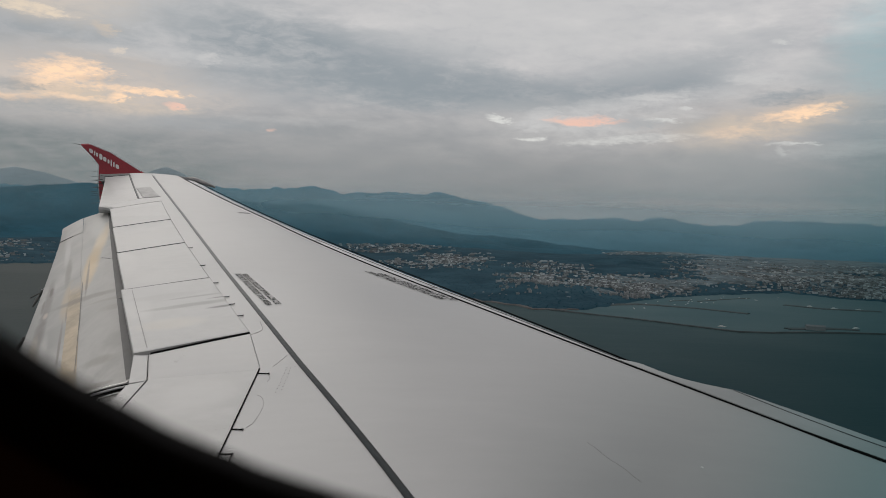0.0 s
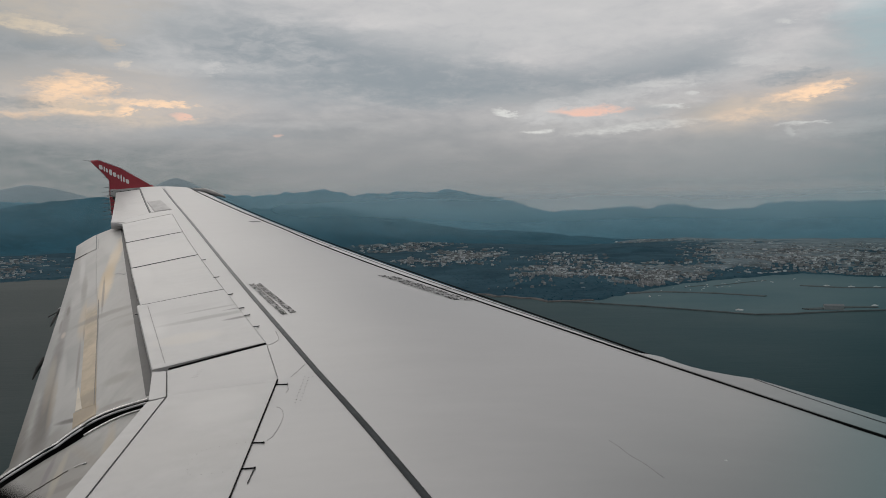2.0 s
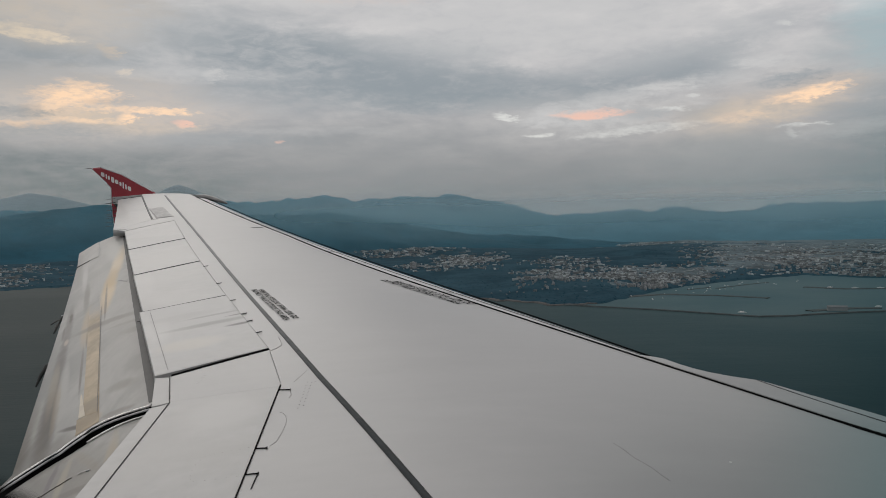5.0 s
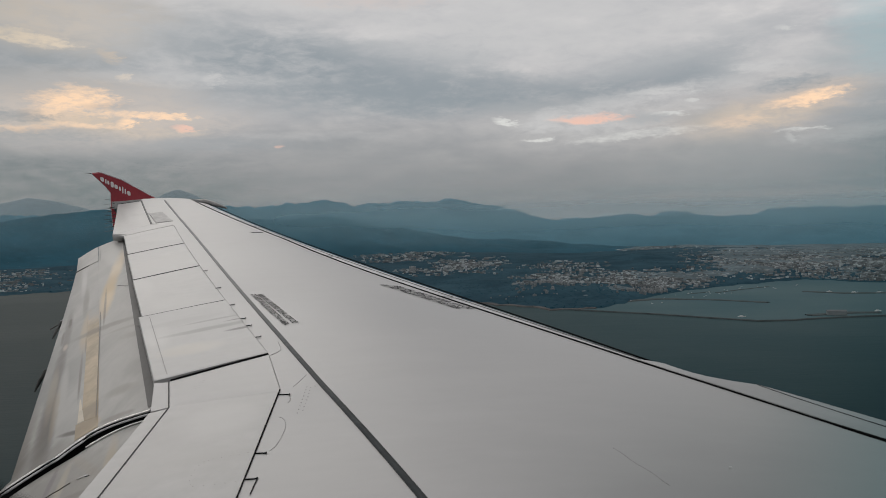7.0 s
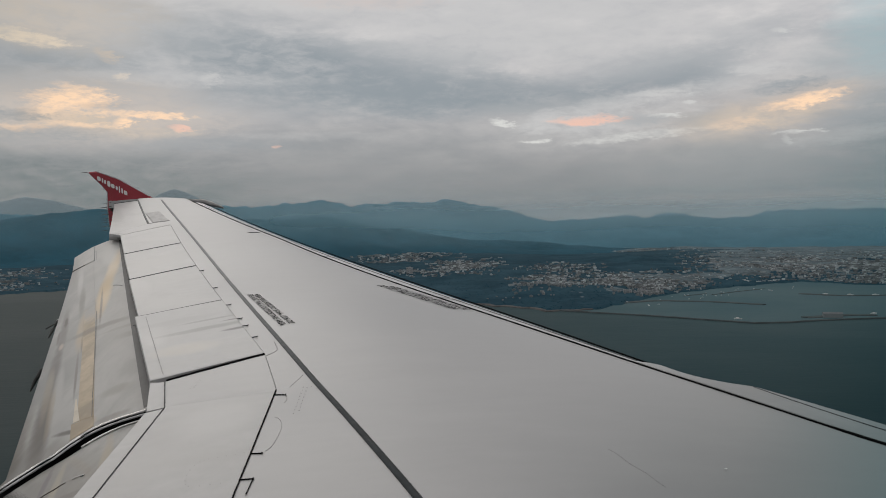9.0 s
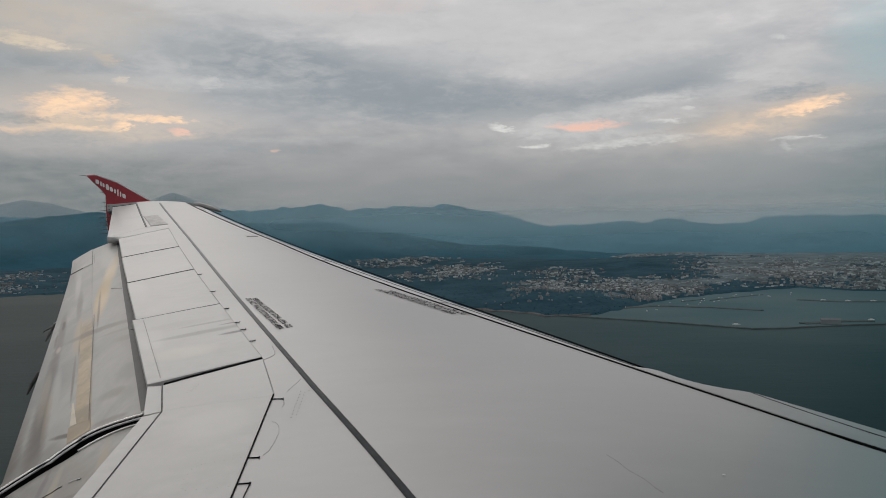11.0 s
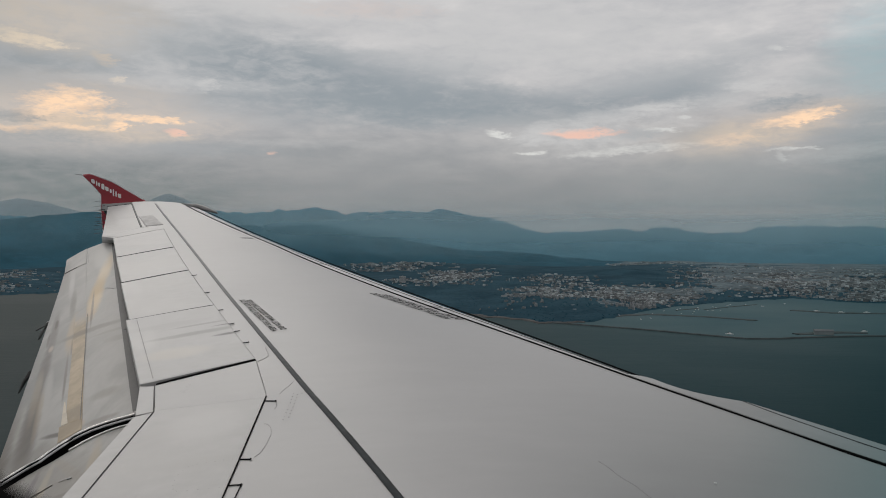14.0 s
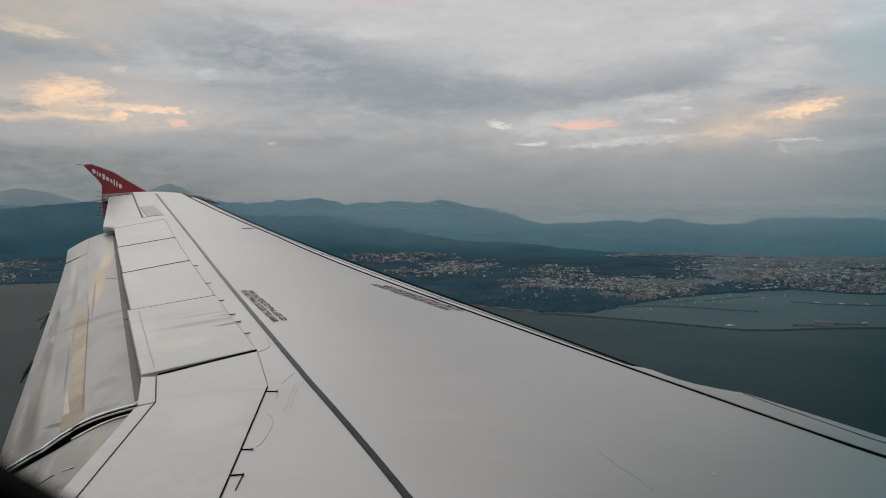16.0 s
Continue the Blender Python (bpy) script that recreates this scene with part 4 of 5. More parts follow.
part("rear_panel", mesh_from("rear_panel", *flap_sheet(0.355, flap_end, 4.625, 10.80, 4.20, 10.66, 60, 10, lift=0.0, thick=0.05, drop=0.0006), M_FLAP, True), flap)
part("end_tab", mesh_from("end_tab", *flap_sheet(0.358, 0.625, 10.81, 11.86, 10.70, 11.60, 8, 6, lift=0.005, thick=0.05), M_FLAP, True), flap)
part("primer_band", mesh_from("primer_band", *flap_sheet(0.344, 0.440, 4.82, 8.2, 4.84, 8.0, 36, 2, lift=0.002, thick=0.008), M_BEIGE, True), flap, "yellowed primer band")
part("primer_patch", mesh_from("primer_patch", *flap_sheet(0.345, 0.472, 4.66, 4.825, 4.575, 4.835, 4, 4, lift=0.003, thick=0.008), M_BEIGE, True), flap, "yellowed primer patch")
part("panel_line", mesh_from("panel_line", *ribbon([(trail(y) - 0.357 + 0.0082 * (y - 4.8), y) for y in (4.83 + 0.2 * i for i in range(16))], 0.0035, flap_top, 0.006), M_SOOT), flap)
part("panel_line", mesh_from("panel_line", *ribbon([(trail(y) - 0.332, y) for y in (10.78 + 0.11 * i for i in range(7))], 0.006, flap_top, 0.004), M_GREASE), flap)
part("tab_gap", mesh_from("tab_gap", *ribbon([(-3.835 + 0.027 * i, 10.657 + 0.0167 * i) for i in range(6)], 0.022, flap_top, 0.008), M_BLACK), flap, "dark gap beside the end tab")
part("rear_mark", mesh_from("rear_mark", *ribbon([(trail(8.89) - 0.15 + 0.028 * i, 8.89 - 0.033 * i - 0.02 * (i == 0)) for i in range(6)], 0.016, flap_top, 0.004), M_GREASE), flap)
part("notch_bracket", mesh_from("notch_bracket", *ribbon([(trail(6.73) - 0.042, 6.76), (trail(6.73) - 0.01, 6.735), (trail(6.73) + 0.03, 6.71)], 0.035, flap_top, 0.022), M_BLACK), flap, "small black bracket under the spoiler edge")
part("pale_sliver", mesh_from("pale_sliver", *patch(line((trail(5.30) - 0.452, 5.30), (trail(4.85) - 0.425, 4.85)), line((trail(5.30) - 0.459, 5.30), (trail(4.85) - 0.463, 4.85)), 8, 2, flap_top, lift=0.0035, thick=0.006, drop=0.001), M_CREAM), flap, "bare cream-coloured sliver")
rimpts = []
for i in range(19):
    a = 0.05 + 0.75 * i / 18
    y = 4.642 - 0.957 * 0.5 * (a - 0.356 + math.hypot(a - 0.356, 0.09))
    rimpts.append((trail(y) - a, y, flap_top(trail(y) - a, y) + 0.004))
part("end_rim", mesh_from("end_rim", *tube(rimpts, 0.0065, 8), M_CHROME, True), flap, "polished metal end rim")
# added end plate; the darkness of the gap beside it is its black colour
plate = [(x + 0.004, y - 0.010, z + dz) for x, y, z in rimpts for dz in (-0.004, -0.022, -0.14)]
part("end_plate", mesh_from("end_plate", plate, [(3 * i + j, 3 * i + 3 + j, 3 * i + 4 + j, 3 * i + 1 + j) for i in range(18) for j in (0, 1)], M_RUBBER), flap, "end plate of the flap, blackened for the gap's shade")
part("end_seal", mesh_from("end_seal", *tube([(x + 0.006, y - 0.022, z - 0.014) for x, y, z in rimpts], 0.006, 8), M_METAL, True), flap)
# shade of the gap between flap and spoilers, drawn as a dark strip
part("gap_shade", mesh_from("gap_shade", *flap_sheet(-0.09, lambda y: 0.028 + 0.006 * (12 - y), 4.72, 12.0, 4.70, 11.9, 40, 2, lift=0.004, thick=0.006), M_UNDER), flap, "dark strip standing for the shaded gap below the spoilers")

def inner_end(u):
    """Outboard end of the inboard flap, cut to follow the end rim of the outboard one."""
    a = -0.25 + 1.1 * u
    y = 4.60 - 0.95 * max(0.0, a - 0.15) ** 1.6
    return trail(y) - a, y


inner_flap = skin("inboard_flap", patch(inner_end, lambda u: (-0.92 - 1.1 * u, ROOT), 24, 30, lambda x, y: flap_top(x, y) - 0.035, thick=0.08), M_FLAP, "stained inboard flap, lowered")
part("end_rim", mesh_from("end_rim", *tube([(x, y, flap_top(x, y) - 0.031) for x, y in (inner_end(0.27 + 0.03 * i) for i in range(12))], 0.006, 8), M_CHROME, True), inner_flap, "polished metal end rim")
part("bare_spot", mesh_from("bare_spot", *ribbon([(-1.445 + 0.018 * k, 3.945 + 0.01 * math.sin(k)) for k in range(4)], 0.009, lambda x, y: flap_top(x, y) - 0.035, 0.005), M_CHROME), inner_flap)
part("scuff", mesh_from("scuff", *ribbon([(-1.47 - 0.017 * k, 3.93 - 0.022 * k + 0.008 * math.sin(2.3 * k)) for k in range(9)], 0.0045, lambda x, y: flap_top(x, y) - 0.035, 0.004), M_SOOT), inner_flap)


def fairing(y, reach):
    x0 = trail(y) - 0.2
    z0 = flap_top(x0, y) - 0.26
    pts = [(x0 + 0.9, y, z0 + 0.02), (x0 + 0.3, y, z0 - 0.02), (x0 - 0.2, y, z0 - 0.11), (x0 - 0.2 - reach * 0.55, y, z0 - 0.24), (x0 - 0.2 - reach, y, z0 - 0.36)]
    return tube(pts, 0.11, 10, (0.7, 1.0, 0.95, 0.6, 0.12))


for y in (6.6, 8.25):
    fr = skin("flap_track_fairing", fairing(y, 0.25), M_FLAP, "grey flap track fairing")
    x0 = trail(y) - flap_end(y) + 0.05
    z0 = flap_top(x0, y)
    part("fairing_tail", mesh_from("fairing_tail", *tube([(x0, y + 0.05, z0 - 0.02), (x0 - 0.075, y + 0.03, z0 - 0.06), (x0 - 0.10, y - 0.03, z0 - 0.12), (x0 - 0.11, y - 0.10, z0 - 0.19)], 0.026, 8, (1, 0.9, 0.6, 0.2)), M_UNDER, True), fr)
    if y > 8:
        part("fairing_cap", mesh_from("fairing_cap", *tube([(x0 + 0.02, y + 0.30, z0 - 0.01), (x0 - 0.06, y + 0.22, z0 - 0.03), (x0 - 0.11, y + 0.12, z0 - 0.05)], 0.018, 8, (0.5, 1.0, 0.7)), M_METAL, True), fr, "bare metal cap")
        part("fairing_rod", mesh_from("fairing_rod", *tube([(x0 - 0.05, y + 0.10, z0 - 0.05), (x0 - 0.11, y + 0.03, z0 - 0.075), (x0 - 0.16, y - 0.03, z0 - 0.11)], 0.006, 6), M_UNDER, True), fr)

# lettering on the skin
def lettering(body, start, end, size, flip):
    """Text draped on the wing from start to end; flip turns it the other way up."""
    cu = bpy.data.curves.new("letters", "FONT")
    cu.body, cu.size, cu.offset = body, 1.0, 0.030
    cu.space_character = 1.2
    tmp = bpy.data.objects.new("letters", cu)
    scene.collection.objects.link(tmp)
    bpy.context.view_layer.update()
    me = bpy.data.meshes.new_from_object(tmp.evaluated_get(bpy.context.evaluated_depsgraph_get()))
    bpy.data.objects.remove(tmp)
    bpy.data.curves.remove(cu)
    wide = max(v.co.x for v in me.vertices)
    a, b = (end, start) if flip else (start, end)
    l = math.hypot(b[0] - a[0], b[1] - a[1])
    dx, dy = (b[0] - a[0]) / l, (b[1] - a[1]) / l
    flat_x = [v.co.x for v in me.vertices]
    for v in me.vertices:
        p, q = v.co.x / wide * l, v.co.y * size
        x, y = a[0] + dx * p - dy * q, a[1] + dy * p + dx * q
        v.co = (x, y, top(x, y) + 0.004)
    # each word is a piece of its own: letters in reading order, dealt out by the words' lengths
    parent = list(range(len(me.vertices)))

    def root(i):
        while parent[i] != i:
            parent[i] = parent[parent[i]]
            i = parent[i]
        return i

    for e in me.edges:
        parent[root(e.vertices[0])] = root(e.vertices[1])
    letters = {}
    for p in me.polygons:
        letters.setdefault(root(p.vertices[0]), []).append(tuple(p.vertices))
    order = sorted(letters, key=lambda k: min(flat_x[i] for f in letters[k] for i in f))
    for word in body.split():
        taken, order = order[:len(word)], order[len(word):]
        faces = [f for k in taken for f in letters[k]]
        used_v = sorted({i for f in faces for i in f})
        index = {v: n for n, v in enumerate(used_v)}
        part("stencilled_word", mesh_from("stencilled_word", [me.vertices[v].co for v in used_v], [tuple(index[v] for v in f) for f in faces], M_RUBBER), wing, "black stencilled walkway warning")


WARN = "DO NOT WALK OUTSIDE THIS AREA"
lettering(WARN, (-1.12, 7.09), (-0.70, 5.86), 0.060, False)
lettering(WARN, (-1.025, 7.09), (-0.605, 5.91), 0.060, True)
lettering(WARN, (-0.03, 7.45), (0.56, 6.36), 0.095, False)
lettering(WARN, (0.125, 7.46), (0.71, 6.42), 0.095, True)


def fuselage():
    """A round hull with a gap for the cabin window."""
    r, cy, cz = 2.0, -1.75, 0.2
    xs = [-13, -9, -6, -4, -2.5, -1.5, -0.8, -0.33, 0.07, 0.47, 1.0, 1.8, 3, 5, 8, 12]
    n = 56
    verts = [(x, cy + r * math.cos(2 * math.pi * (k + 0.5) / n), cz + r * math.sin(2 * math.pi * (k + 0.5) / n)) for x in xs for k in range(n)]
    faces = []
    for i in range(len(xs) - 1):
        for k in range(n):
            j = (k + 1) % n
            if -0.4 < xs[i] < 0.4 and (k in (n - 2, n - 1, 0, n - 3, 1)):
                continue
            faces.append((i * n + k, (i + 1) * n + k, (i + 1) * n + j, i * n + j))
    return verts, faces


skin("fuselage", fuselage(), M_WHITE, "smooth white fuselage")

# ---- the cabin round the camera ----
WIN = (0.0722, 0.1926, 0.300, 0.300)      # centre x, centre z, half width, half height of the opening
WALL_Y = 0.186


def oval(k, n=72, grow=0.0, power=2.0):
    a = 2 * math.pi * k / n
    c, s = math.cos(a), math.sin(a)
    return (WIN[0] + (WIN[2] + grow) * math.copysign(abs(c) ** (2 / power), c), WIN[1] + (WIN[3] + grow) * math.copysign(abs(s) ** (2 / power), s))


def holed_wall(y0, y1, x0, x1, z0, z1, grow, n=72):
    """A wall with thickness and an oval opening through it."""
    verts, faces = [], []
    for y in (y0, y1):
        for k in range(n):
            x, z = oval(k, n, grow)
            verts.append((x, y, z))
        for k in range(n):
            a = 2 * math.pi * k / n
            c, s = math.cos(a), math.sin(a)
            f = 1 / max(abs(c), abs(s))
            verts.append((WIN[0] + c * f * ((x1 - WIN[0]) if c > 0 else (WIN[0] - x0)), y, WIN[1] + s * f * ((z1 - WIN[1]) if s > 0 else (WIN[1] - z0))))
    for k in range(n):
        j = (k + 1) % n
        faces += [(k, j, n + j, n + k), (2 * n + j, 2 * n + k, 3 * n + k, 3 * n + j), (j, k, 2 * n + k, 2 * n + j), (n + k, n + j, 3 * n + j, 3 * n + k)]
    return verts, faces


tagged(new("wall_cabin", mesh_from("wall_cabin", *holed_wall(WALL_Y + 0.012, WALL_Y + 0.02, -0.45, 0.60, -0.27, 0.67, 0.013), M_CABIN)), "dark cabin side wall with an oval window opening", "wall", kind="structure")
n = 72
rv, rf = [], []
prof = ((0.0, 0.012), (0.0, 0.001), (0.002, -0.001), (0.013, -0.002), (0.015, 0.0), (0.015, 0.012))
for k in range(n):
    for g, dy in prof:
        x, z = oval(k, n, g)
        rv.append((x, WALL_Y + dy, z))
m = len(prof)
for k in range(n):
    j = (k + 1) % n
    rf += [(k * m + i, k * m + i + 1, j * m + i + 1, j * m + i) for i in range(m - 1)]
window = tagged(new("window_1"), "oval cabin window with a black seal", "window", kind="structure")
part("window_seal", mesh_from("window_seal", rv, rf, M_RUBBER), window, "black rubber seal")
pv = [(oval(k, n, 0.03)[0], WALL_Y + 0.024 + d, oval(k, n, 0.03)[1]) for d in (0.0, 0.006) for k in range(n)]
pane = part("pane", mesh_from("pane", pv, [tuple(range(n))], M_PANE), window, "clear acrylic pane, tinted and darkened towards one corner")
pane.visible_shadow = False
for name, b, lab in (("floor", box(-0.45, 0.60, -1.6, WALL_Y + 0.012, -0.31, -0.27), "dark cabin floor"), ("ceiling", box(-0.45, 0.60, -1.6, WALL_Y + 0.012, 0.67, 0.71), "dark cabin ceiling"), ("wall_back", box(-0.45, 0.60, -1.64, -1.6, -0.27, 0.67), "dark cabin partition"), ("wall_fore", box(0.60, 0.64, -1.6, WALL_Y + 0.012, -0.27, 0.67), "dark cabin partition"), ("wall_aft", box(-0.49, -0.45, -1.6, WALL_Y + 0.012, -0.27, 0.67), "dark cabin partition")):
    tagged(new(name, mesh_from(name, *b, M_CABIN)), lab, "cabin wall", kind="structure")

lamp = thing("reading_lamp", "small warm cabin reading lamp under the ceiling", "lamp")
part("housing", mesh_from("housing", *tube([(-0.30, -0.5, 0.67), (-0.30, -0.5, 0.63)], 0.03, 12), M_RUBBER), lamp)
bulb = bpy.data.lights.new("bulb", "POINT")
bulb.energy, bulb.color, bulb.shadow_soft_size = 1.2, (1.0, 0.55, 0.28), 0.02
glow = new("bulb", bulb)
glow.parent = lamp
glow.location = (-0.30, -0.5, 0.60)

# ---- sea, coast, town and mountains ----
SEA = -120.0


def table(az, pairs):
    return np.interp(az, [p[0] for p in pairs], [p[1] for p in pairs])


def place(az, r, z=0.0):
    a = radians(az)
    return r * math.sin(a), r * math.cos(a), SEA + z


ring = 96
sv = [(4950 * math.sin(2 * math.pi * k / ring), 4950 * math.cos(2 * math.pi * k / ring), SEA) for k in range(ring)]
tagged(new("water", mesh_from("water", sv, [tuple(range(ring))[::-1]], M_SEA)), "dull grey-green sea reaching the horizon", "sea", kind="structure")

COAST = ((-70, 2300), (-40, 1900), (-24, 1800), (-20.5, 1830), (-15, 1780), (-8, 1600), (0, 1400), (6.8, 1245), (9, 1200), (11, 1158), (13, 1142), (14.6, 1150), (15.6, 1190), (16.8, 1250), (18.4, 1350), (20.1, 1440), (23.7, 1590), (27.7, 1740), (32.4, 1690), (40, 1650), (70, 1900))


def fractal(x, y, scale, octaves=5):
    return noise.fractal(Vector((x * scale, y * scale, 1.7)), 1.0, 2.1, octaves)


def shore(az):
    return float(table(az, COAST)) + 26 * fractal(az * 40, 0, 0.02, 4)


WOODED = ((13.5, 21.0, 1950, 2500, 13), (8.8, 12.5, 1260, 1480, 10), (-2, 8, 2500, 2900, 22))


def ground_height(az, r):
    s = r - shore(az)
    h = -4 + 6 * min(1.0, max(0.0, (s + 8) / 16)) + 8 * min(1.0, max(0.0, s / 500))
    x, y, _ = place(az, r)
    if s > 20:
        h += min(1.0, s / 300) * 9 * (0.6 + fractal(x, y, 0.0022))
        for a0, a1, r0, r1, top_h in WOODED:
            u, v = (az - (a0 + a1) / 2) / ((a1 - a0) / 2), (r - (r0 + r1) / 2) / ((r1 - r0) / 2)
            h += top_h * math.exp(-1.3 * (u * u + v * v)) * (0.8 + 0.5 * fractal(x, y, 0.004))
    return h


def sheet(name, az0, az1, na, rs, height, mat):
    verts, faces, m = [], [], len(rs)
    for i in range(na + 1):
        az = az0 + (az1 - az0) * i / na
        verts += [place(az, r, height(az, r)) for r in rs]
    for i in range(na):
        faces += [(i * m + j, (i + 1) * m + j, (i + 1) * m + j + 1, i * m + j + 1) for j in range(m - 1)]
    return mesh_from(name, verts, faces, mat, True)


rs = [1060 + 1200 * (k / 70) ** 1.15 for k in range(70)] + [2270 + 30 * k for k in range(60)]
tagged(new("ground", sheet("ground", -50, 56, 424, rs, ground_height, M_LAND)), "dark wooded coastal plain behind the shore", "coast", kind="structure")


def plain_height(az, r):
    inland = max(min((r - 2980) / 160, (3750 - r) / 150), min((r - shore(az) - 60) / 160, (az - 21.0) / 2.5), min((r - shore(az) - 90) / 120, (az - 13.0) / 3, (1880 - r) / 110))
    edge = min(1.0, (az - 12.5) / 5, inland)
    return ground_height(az, r) - 3 + 4.2 * max(-1.0, edge + 0.5 * fractal(az * 30, r, 0.004) + 0.9 * fractal(az * 30, r, 0.015, 4))


tagged(new("farmland", sheet("farmland", 12.5, 56, 232, [1260 + 28 * k for k in range(92)], plain_height, M_PLAIN)), "pale farmland and suburbs behind the town", "fields", kind="structure")
hv = [place(a, shore(a) + 12, 0.15) for a in (13.0 + 0.5 * k for k in range(55))]
BAR = ((12.4, 1146), (15, 1118), (18.3, 1090), (21.7, 1056), (25.0, 1030), (27, 1046), (28.7, 1075), (32.4, 1126), (40, 1212))
hv += [place(a, float(table(a, BAR)), 0.15) for a in (13.0 + 0.5 * k for k in range(55))]
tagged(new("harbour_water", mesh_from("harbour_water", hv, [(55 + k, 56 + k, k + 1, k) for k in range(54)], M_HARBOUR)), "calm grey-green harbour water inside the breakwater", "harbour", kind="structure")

NEAR = ((-60, 0.9), (-30, 0.9), (-24, 0.82), (-18, 1.45), (-13, 1.25), (-9.6, 0.62), (-6, 0.75), (-4, 0.80), (-2.5, 0.55), (0, -0.05), (3, -0.45), (8, -0.95), (12, -1.25), (16, -1.6), (20, -2.0), (24, -2.4), (60, -2.4))
FAR = ((-60, 1.2), (-22, 1.1), (-14, 1.15), (-10.35, 1.54), (-8.50, 1.56), (-5.88, 1.64), (-4.73, 1.78), (-3.70, 1.92), (-2.82, 1.75), (-1.86, 1.55), (-0.89, 1.65), (0.27, 1.59), (1.83, 1.76), (2.81, 1.71), (3.78, 1.65), (4.96, 1.79), (6.13, 1.65), (7.29, 1.39), (8.84, 1.05), (10.77, 0.43), (12.11, 0.10), (13.07, 0.31), (14.59, 0.40), (15.53, 0.31), (16.84, 0.51), (18.14, 0.26), (18.88, 0.54), (19.79, 0.71), (20.69, 0.66), (21.58, 0.38), (22.36, 0.29), (23.35, 0.38), (24.73, 0.42), (25.59, 0.66), (27.10, 0.66), (28.74, 0.69), (30.65, 0.61), (32.44, 0.70), (60, 0.9))
PEAKS = ((-60, 0.6), (-27, 1.2), (-24.5, 1.75), (-22.3, 2.25), (-20.5, 1.95), (-18.0, 1.2), (-15.6, 1.7), (-14.3, 2.45), (-13.5, 2.72), (-12.6, 2.4), (-11, 1.6), (-9, 0.6), (-6, -1.2), (60, -1.2))


def ridge(profile, dist, width, rough, scale):
    def f(az, r):
        x, y, _ = place(az, r)
        crest = 120 + dist * math.tan(radians(float(table(az, profile)))) 
        q = (r - dist) / width + 0.12 * fractal(x, y, scale)
        base = math.exp(-q * q * (2.2 if q < 0 else 5.0))
        h = crest * base
        h += rough * (fractal(x, y, scale * 2.4, 6) + 0.35 * fractal(x, y, scale * 7.0, 4)) * base * (0.55 + 0.45 * min(1.0, q * q / 0.09))
        return h - 6
    return f


# distance haze sits in the ranges' own colours, besides the mist sheets below
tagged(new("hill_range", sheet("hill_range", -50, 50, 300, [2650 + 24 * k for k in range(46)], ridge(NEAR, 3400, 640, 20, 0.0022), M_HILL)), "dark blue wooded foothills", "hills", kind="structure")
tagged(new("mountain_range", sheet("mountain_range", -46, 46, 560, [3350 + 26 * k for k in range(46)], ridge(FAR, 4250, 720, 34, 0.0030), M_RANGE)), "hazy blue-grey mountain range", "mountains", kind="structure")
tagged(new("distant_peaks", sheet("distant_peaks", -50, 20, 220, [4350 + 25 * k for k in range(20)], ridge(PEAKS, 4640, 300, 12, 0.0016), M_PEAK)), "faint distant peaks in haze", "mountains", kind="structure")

for dist, high, mat, lab in ((2630, 160.0, M_MIST, "thin evening mist hanging before the hills"), (3760, 340.0, M_VEIL, "pale evening haze before the mountains")):
    mist_v = [(dist * math.sin(radians(a)), dist * math.cos(radians(a)), z) for a in range(-46, 47) for z in (-119.0, high)]
    mist = tagged(new("mist_bank", mesh_from("mist_bank", mist_v, [(2 * k, 2 * k + 2, 2 * k + 3, 2 * k + 1) for k in range(92)], mat, True)), lab, "mist", kind="structure")
    mist.visible_shadow = False

rng = random.Random(11)


def house_mesh(wd, dp, ht, floors, mat, roof):
    """Body with window bands set back, a parapet or a tiled hip roof."""
    body = [box(-wd / 2, wd / 2, -dp / 2, dp / 2, -2.5, ht)]
    bands = []
    for f in range(floors):
        z = ht * (f + 0.35) / floors
        k = max(2, int(wd / 0.9))
        for i in range(k):
            x = -wd / 2 + wd * (i + 0.5) / k
            bands.append(box(x - wd / k * 0.28, x + wd / k * 0.28, -dp / 2 - 0.06, -dp / 2 + 0.02, z, z + ht / floors * 0.45))
    if roof:
        e = 0.25
        rv = [(-wd / 2 - e, -dp / 2 - e, ht), (wd / 2 + e, -dp / 2 - e, ht), (wd / 2 + e, dp / 2 + e, ht), (-wd / 2 - e, dp / 2 + e, ht), (-wd / 5, 0, ht + dp * 0.28), (wd / 5, 0, ht + dp * 0.28)]
        rf = [(0, 1, 5, 4), (1, 2, 5), (2, 3, 4, 5), (3, 0, 4), (3, 2, 1, 0)]
    else:
        rv, rf = joined([box(-wd / 2 - 0.1, wd / 2 + 0.1, -dp / 2 - 0.1, dp / 2 + 0.1, ht, ht + 0.35), box(-wd / 6, wd / 6, -dp / 6, dp / 6, ht + 0.35, ht + 1.2)])
    return joined(body), joined(bands), (rv, rf)


